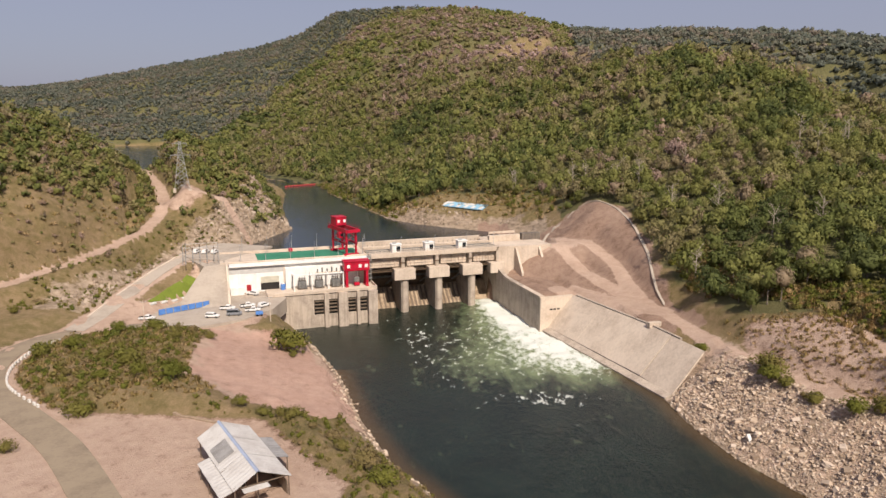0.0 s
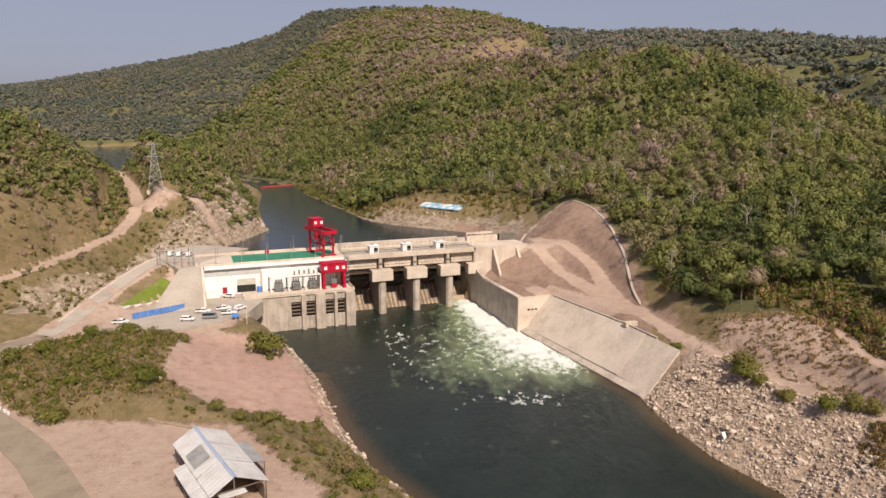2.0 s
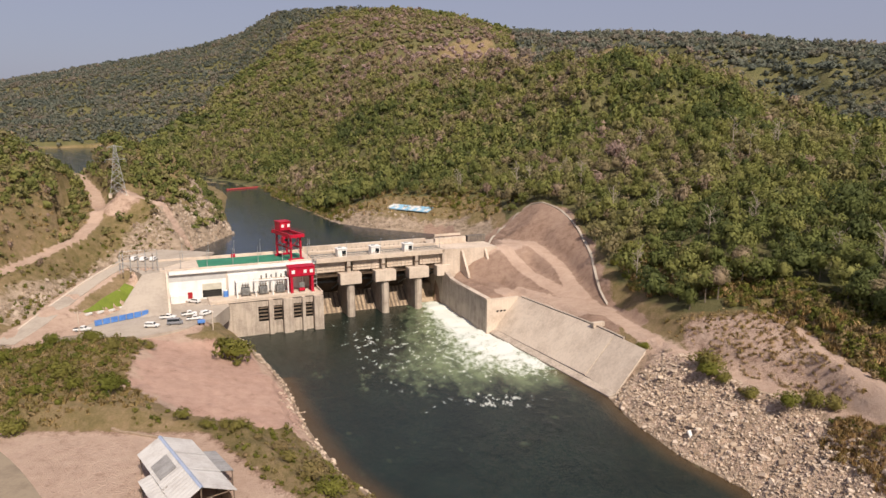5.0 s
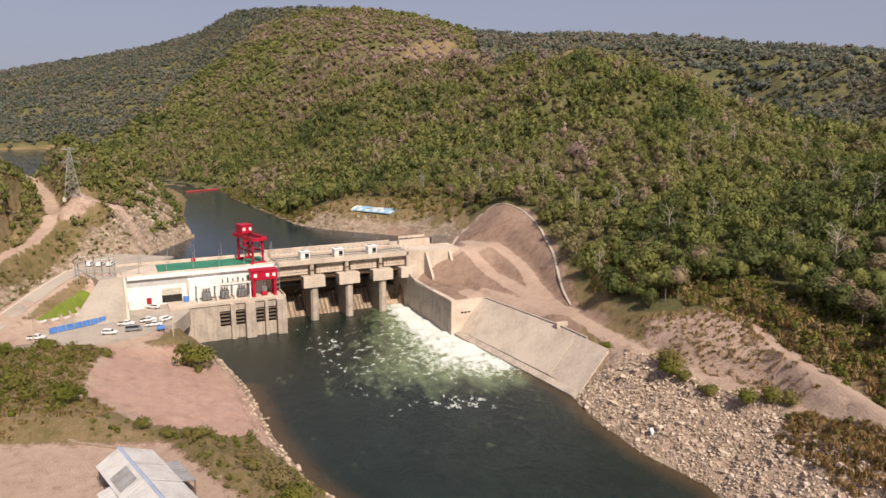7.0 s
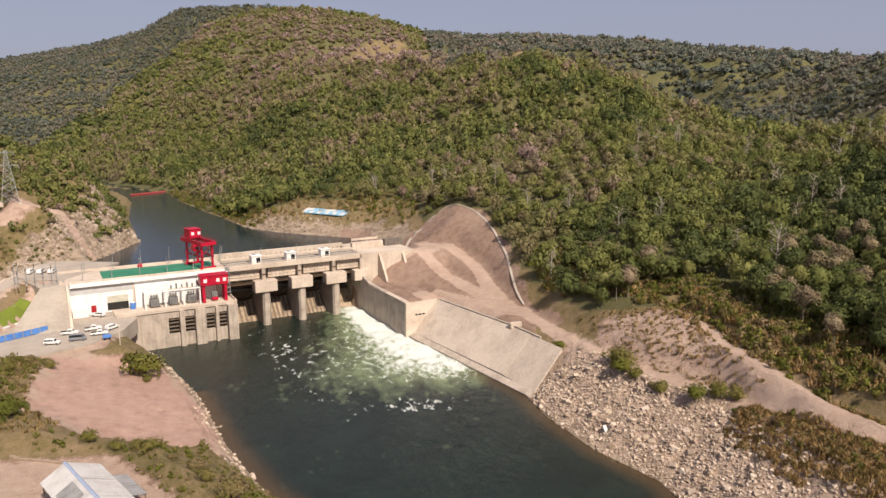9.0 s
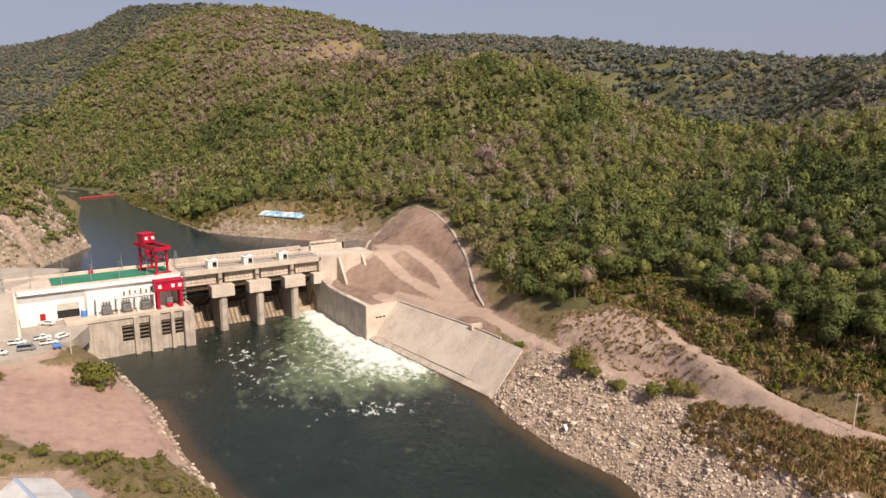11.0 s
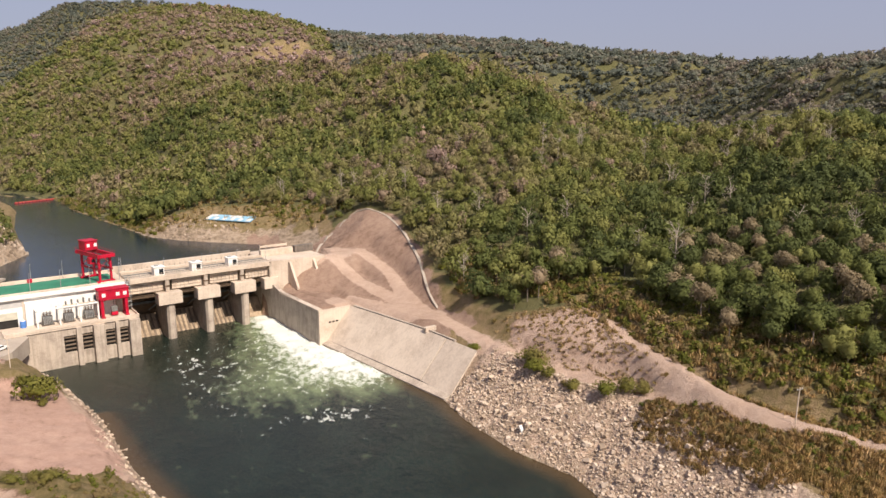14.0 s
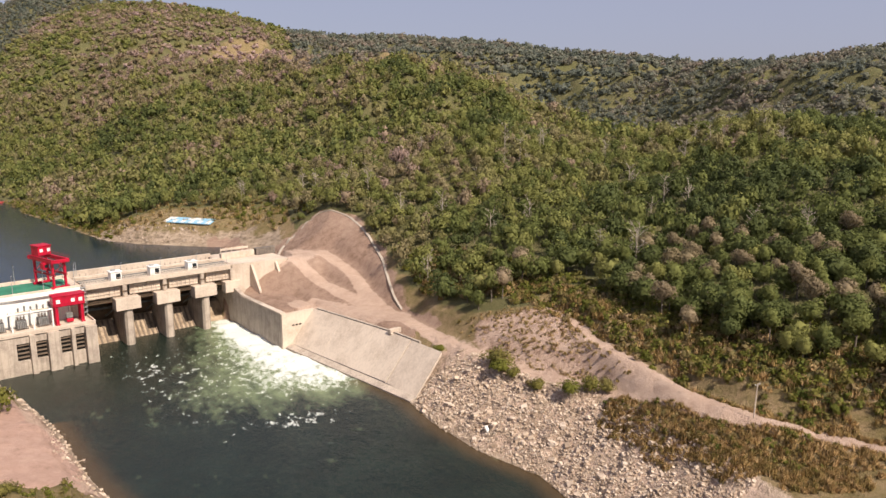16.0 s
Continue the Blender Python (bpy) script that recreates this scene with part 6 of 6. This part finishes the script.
# ---- vehicles ----
def car(kind, paint, label):
    c = thing("pickup" if kind == "pickup" else "van" if kind == "van" else "car", Matrix.Identity(4), label, "car", "vehicles in the yard")
    bm = bmesh.new()
    prof = {"pickup": [(-2.6, 0.45), (2.6, 0.45), (2.62, 0.95), (1.4, 1.12), (-0.55, 1.12), (-2.6, 1.05)],
            "van": [(-2.5, 0.4), (2.5, 0.4), (2.55, 1.0), (2.1, 1.2), (-2.5, 1.2)],
            "car": [(-2.3, 0.42), (2.35, 0.42), (2.38, 0.95), (1.2, 1.1), (-2.3, 1.1)]}[kind]
    prism(bm, prof, -0.9, 0.9, "y")
    part("body", bevelled(bm, 0.07), paint, c)
    bm = bmesh.new()
    cab = {"pickup": [(-0.6, 1.1), (1.3, 1.1), (0.75, 1.75), (-0.45, 1.75)], "van": [(-2.45, 1.18), (2.05, 1.18), (1.35, 2.15), (-2.4, 2.15)], "car": [(-2.2, 1.08), (1.1, 1.08), (0.5, 1.75), (-2.0, 1.75)]}[kind]
    prism(bm, cab, -0.82, 0.82, "y")
    roof = part("cabin", bevelled(bm, 0.06), paint, c)
    zt = cab[2][1]
    bm = bmesh.new()
    x0, x1 = cab[0][0] + 0.15, cab[1][0] - 0.35
    prism(bm, [(x0, 1.2), (x1, 1.2), (x1 - 0.35, zt - 0.14), (x0 + 0.08, zt - 0.14)], -0.85, 0.85, "y")
    part("side_windows", bm, GLASS_DARK, roof, "dark windows")
    bm = bmesh.new()
    prism(bm, [(cab[1][0] - 0.05, 1.16), (cab[1][0] + 0.04, 1.16), (cab[2][0] + 0.07, zt - 0.1), (cab[2][0] - 0.02, zt - 0.1)], -0.72, 0.72, "y")
    part("windscreen", bm, GLASS_DARK, roof)
    for x in (-1.55, 1.55):
        for y in (-0.82, 0.82):
            bm = bmesh.new()
            bar(bm, (x, y - 0.11, 0.36), (x, y + 0.11, 0.36), 0.36, n=12)
            w = part("wheel", bm, TYRE, c)
            bm = bmesh.new()
            bar(bm, (x, y - 0.125, 0.36), (x, y + 0.125, 0.36), 0.2, n=8)
            part("rim", bm, STEEL, w)
    for y in (-0.65, 0.65):
        part("headlight", bevelled(B(2.3, 2.42, y - 0.18, y + 0.18, 0.7, 0.88), 0.03), KERB, c)
    if kind == "pickup":
        part("load_bed", B(-2.5, -0.75, -0.75, 0.75, 1.0, 1.14), DARK, c, "dark open load bed")
    return c


CAR_WHITE = worn("white_car_paint", (0.75, 0.74, 0.72), (0.68, 0.67, 0.65), 0.3, 1.0, bump=0.0)
CAR_GREY = worn("grey_car_paint", (0.24, 0.25, 0.27), (0.2, 0.2, 0.22), 0.3, 1.0, bump=0.0)
PICK, VAN, SUV = car("pickup", CAR_WHITE, "white pickup truck parked in the yard"), car("van", CAR_GREY, "grey minibus parked in the yard"), car("car", CAR_WHITE, "white estate car parked in the yard")
PICK.matrix_world, VAN.matrix_world, SUV.matrix_world = pose(-75.7, 239, 13.36, 0, 0, 5), pose(-71.3, 232, 13.36, 0, 0, 8), pose(-77.9, 229.3, 13.36, 0, 0, -3)
for x, y, z, a in ((-98.9, 226.6, 13.36, 5), (-69.6, 242.5, 13.36, 25), (-66.2, 236.7, 13.36, 12)):
    copy_thing(PICK, pose(x, y, z, 0, 0, a))
for x, y, z, a in ((-63.8, 242.8, 13.36, 55), (-101.5, 284.5, 24.62, 85), (-97.6, 284, 24.62, 85), (-93.8, 284, 24.62, 88)):
    copy_thing(SUV, pose(x, y, z, 0, 0, a))
copy_thing(SUV, DAM @ pose(-61.0, -4.6, 13.42, 0, 0, 140))
bin_ = thing("water_tank", DAM @ pose(-49.4, -2.0, 14.0), "blue plastic tank beside the doorway", "tank")
bm = bmesh.new()
bar(bm, (0, 0, 0), (0, 0, 2.3), 0.95, n=14)
part("body", bm, BLUE, bin_)
bm = bmesh.new()
bar(bm, (0, 0, 2.3), (0, 0, 2.6), 0.7, 0.4, 14)
part("lid", bm, KERB, bin_)
cart = thing("blue_cart", pose(-62.6, 231.5, 13.36, 0, 0, 20), "small blue handcart in the yard", "cart")
part("box", bevelled(B(-1.2, 1.2, -0.7, 0.7, 0.5, 1.5), 0.1), BLUE, cart)
for x in (-0.7, 0.7):
    bm = bmesh.new()
    bar(bm, (x, -0.75, 0.32), (x, 0.75, 0.32), 0.32, n=10)
    part("wheel", bm, TYRE, cart)

# blue hoarding
for k in range(7):
    s = (k + 0.5) / 7
    f = thing("hoarding_panel", pose(-96.9 + 13.4 * s, 231.2 + 12.4 * s, 13.36, 0, 0, 43), "bright blue sheet hoarding panel in the yard", "fence panel", "blue hoarding panels")
    part("sheet", B(-1.25, 1.25, -0.05, 0.05, 0.2, 2.1), BLUE, f)
    for x in (-1.2, 1.2):
        part("post", B(x - 0.05, x + 0.05, -0.1, 0.1, 0, 2.0), STEEL, f)
    part("brace", B(-1.2, 1.2, 0.06, 0.12, 1.0, 1.12), STEEL, f)


# ---- pylons and poles ----
def pylon(x, y, tall, foot, arms, label):
    t = thing("lattice_pylon", pose(x, y, ground_z(x, y), 0, 0, 20), label, "pylon")

    def half(z):
        return foot * (1 - z / tall) ** 1.15 + 0.45
    corner = [(-1, -1), (1, -1), (1, 1), (-1, 1)]
    lv = [tall * f for f in (0, 0.16, 0.31, 0.45, 0.57, 0.68, 0.78, 0.87, 0.94, 1.0)]
    for cx, cy in corner:
        bm = bmesh.new()
        for a, b in zip(lv, lv[1:]):
            bar(bm, (cx * half(a), cy * half(a), a - (0.6 if a == 0 else 0)), (cx * half(b), cy * half(b), b), 0.13, n=4)
        part("leg", bm, STEEL, t)
    for k in range(4):
        (ax, ay), (bx, by) = corner[k], corner[(k + 1) % 4]
        for a, b in zip(lv, lv[1:]):
            bm = bmesh.new()
            bar(bm, (ax * half(a), ay * half(a), a), (bx * half(b), by * half(b), b), 0.075, n=4)
            bar(bm, (bx * half(a), by * half(a), a), (ax * half(b), ay * half(b), b), 0.075, n=4)
            bar(bm, (ax * half(b), ay * half(b), b), (bx * half(b), by * half(b), b), 0.06, n=4)
            part("bracing", bm, STEEL, t)
    for z, w in arms:
        bm = bmesh.new()
        for s in (-1, 1):
            for yy in (-0.45, 0.45):
                bar(bm, (0, yy, z), (s * w, 0, z), 0.09, n=4)
            bar(bm, (0, 0, z + 1.0), (s * w, 0, z), 0.07, n=4)
            bar(bm, (s * w, 0, z), (s * w, 0, z - 1.4), 0.1, n=5)
        part("cross_arm", bm, STEEL, t)
    for cx, cy in corner:
        part("footing", bevelled(B(cx * half(0) - 0.7, cx * half(0) + 0.7, cy * half(0) - 0.7, cy * half(0) + 0.7, -1.0, 0.5)), CONCRETE_PALE, t)


pylon(-129.5, 349.5, 23.5, 3.2, ((22.8, 3.2), (17.0, 4.6)), "grey steel lattice pylon on the bare knoll")
pylon(-174.0, 268.0, 38.0, 4.6, ((36, 5), (30, 6)), "tall grey steel lattice pylon on the dry hill")


def pole(x, y, tall, label, lean=0.0):
    t = thing("utility_pole", pose(x, y, ground_z(x, y), 0, lean, 10), label, "pole", "utility poles")
    bm = bmesh.new()
    bar(bm, (0, 0, -0.5), (0, 0, tall), 0.16, 0.11, 8)
    part("shaft", bm, CONCRETE_PALE, t)
    bm = bmesh.new()
    bar(bm, (-0.9, 0, tall - 0.5), (0.9, 0, tall - 0.5), 0.07, n=4)
    part("cross_arm", bm, STEEL, t)
    for xx in (-0.8, 0.0, 0.8):
        bm = bmesh.new()
        bar(bm, (xx, 0, tall - 0.45), (xx, 0, tall - 0.15), 0.06, n=6)
        part("insulator", bm, KERB, t)


pole(114.0, 109.0, 8.2, "pale concrete pole beside the forest track", 3.0)
pole(-97.6, 221.5, 8.0, "slim grey pole at the yard entrance")
pole(-58.0, 228.0, 9.0, "slim grey pole beside the powerhouse yard")
# switchgear on the upper terrace
for k in range(10):
    a, b = -84.5 + 2.6 * (k % 5), 7.0 + 7.0 * (k // 5)
    t = thing("switchgear_post", DAM @ pose(a, b, 24.55), "grey steel switchgear post with insulators", "switchgear", "switchgear posts")
    bm = bmesh.new()
    bar(bm, (0, 0, 0), (0, 0, 4.2 + (k % 3)), 0.14)
    part("post", bm, STEEL, t)
    part("base", B(-0.35, 0.35, -0.35, 0.35, 0, 0.35), CONCRETE, t)
    bm = bmesh.new()
    bar(bm, (0, 0, 4.2 + (k % 3)), (0, 0, 5.4 + (k % 3)), 0.2, 0.12, 8)
    part("insulator", bm, BROWN_STEEL, t)
for b in (6.0, 15.0):
    t = thing("switchgear_portal", DAM @ pose(-85.5, b, 24.55), "grey steel switchgear portal", "portal", "switchgear portals")
    for x in (0.0, 13.0):
        bm = bmesh.new()
        bar(bm, (x, 0, 0), (x, 0, 6.5), 0.12, 0.08)
        part("post", bm, STEEL, t)
    bm = bmesh.new()
    bar(bm, (0, 0, 6.4), (13, 0, 6.4), 0.07)
    part("beam", bm, STEEL, t)

# ---- on the reservoir and the right crest ----
boom = thing("debris_boom", pose(-128.8, 638.5, POOL, 0, 0, 42), "red floating debris boom across the reservoir", "boom")
for k in range(12):
    bm = bmesh.new()
    bar(bm, (-16.5 + 2.8 * k, 0, 0.35), (-14.1 + 2.8 * k, 0, 0.35), 0.75, n=8)
    part("float", bm, worn("boom_red", (0.40, 0.06, 0.05), (0.3, 0.05, 0.04), 0.6, 0.5, bump=0.0) if k == 0 else bpy.data.materials["boom_red"], boom)
raft_z = ground_z(13, 415)
raft = thing("pontoon_raft", pose(12.5, 415.5, raft_z + 0.5, 16, 0, -40), "pale blue panelled pontoon lying on the bank", "pontoon")
part("frame", bevelled(B(-15.5, 15.5, -3.6, 3.6, 0, 0.4), 0.08), PALE_BLUE, raft)
for k in range(11):
    x = -15.0 + 2.75 * k
    part("panel", bevelled(B(x, x + 2.3, -3.3, 0.2 if k % 3 else 3.2, 0.4, 0.62), 0.05), PALE_BLUE if k % 2 else KERB, raft)
    if k % 3:
        part("panel", bevelled(B(x, x + 2.3, 0.5, 3.2, 0.4, 0.6), 0.05), KERB if k % 2 else PALE_BLUE, raft)
for x in (-12, 0, 12):
    part("skid", B(x - 0.3, x + 0.3, -3.4, 3.4, -1.6, 0.0), STEEL, raft)
par = thing("crest_parapet", DAM @ pose(42.5, 12.5, 25.0), "long pale concrete box wall on the crest", "wall")
part("box", bevelled(B(0, 15.0, 0, 2.2, 0, 2.6), 0.1), CONCRETE_PALE, par)
par2 = thing("crest_parapet", DAM @ pose(58.2, 12.0, 25.0), "dark weathered concrete box wall on the crest", "wall")
part("box", bevelled(B(0, 9.0, 0, 2.6, 0, 3.0), 0.1), CONCRETE_DARK, par2)
gate = thing("crest_fence", DAM @ pose(48.0, 26.5, 25.0), "pale open fence beside the crest road", "fence")
for k in range(6):
    part("post", B(2.6 * k - 0.1, 2.6 * k + 0.1, -0.1, 0.1, -0.3, 2.4), CONCRETE_PALE, gate)
part("rail", B(0, 13.1, -0.06, 0.06, 1.0, 2.0), CONCRETE_PALE, gate)
# drain along the edge of the cleared slope
drain = smooth_line([(46, 330), (52, 340), (60, 345), (71, 344), (80, 328), (83, 305), (82.5, 280), (79, 255), (79, 242)], 5)
ribbon("slope_drain", [(x, y, ground_z(x, y)) for x, y in drain], 1.3, YARD_PAVE, "pale concrete drain round the cleared slope", 0.16)


# power lines between the pylons and on to the yard
def cable(p, q, sag):
    bm = bmesh.new()
    pts = [Vector(p).lerp(Vector(q), k / 16) - Vector((0, 0, 4 * sag * (k / 16) * (1 - k / 16))) for k in range(17)]
    for a, b in zip(pts, pts[1:]):
        bar(bm, a, b, 0.05, n=4)
    tagged(new("power_line", mesh_of(bm, "power_line", GREY_STEEL)), "thin sagging power line between the pylons", "cable", "power lines")


za, zb = ground_z(-129.5, 349.5), ground_z(-174.0, 268.0)
for s, z1, z2 in ((-1, 15.6, 28.6), (1, 15.6, 28.6), (1, 21.4, 34.6)):
    cable((-129.5 + s * 4.2, 349.5 + s * 1.4, za + z1), (-174.0 + s * 5.4, 268.0 + s * 1.9, zb + z2), 2.5)
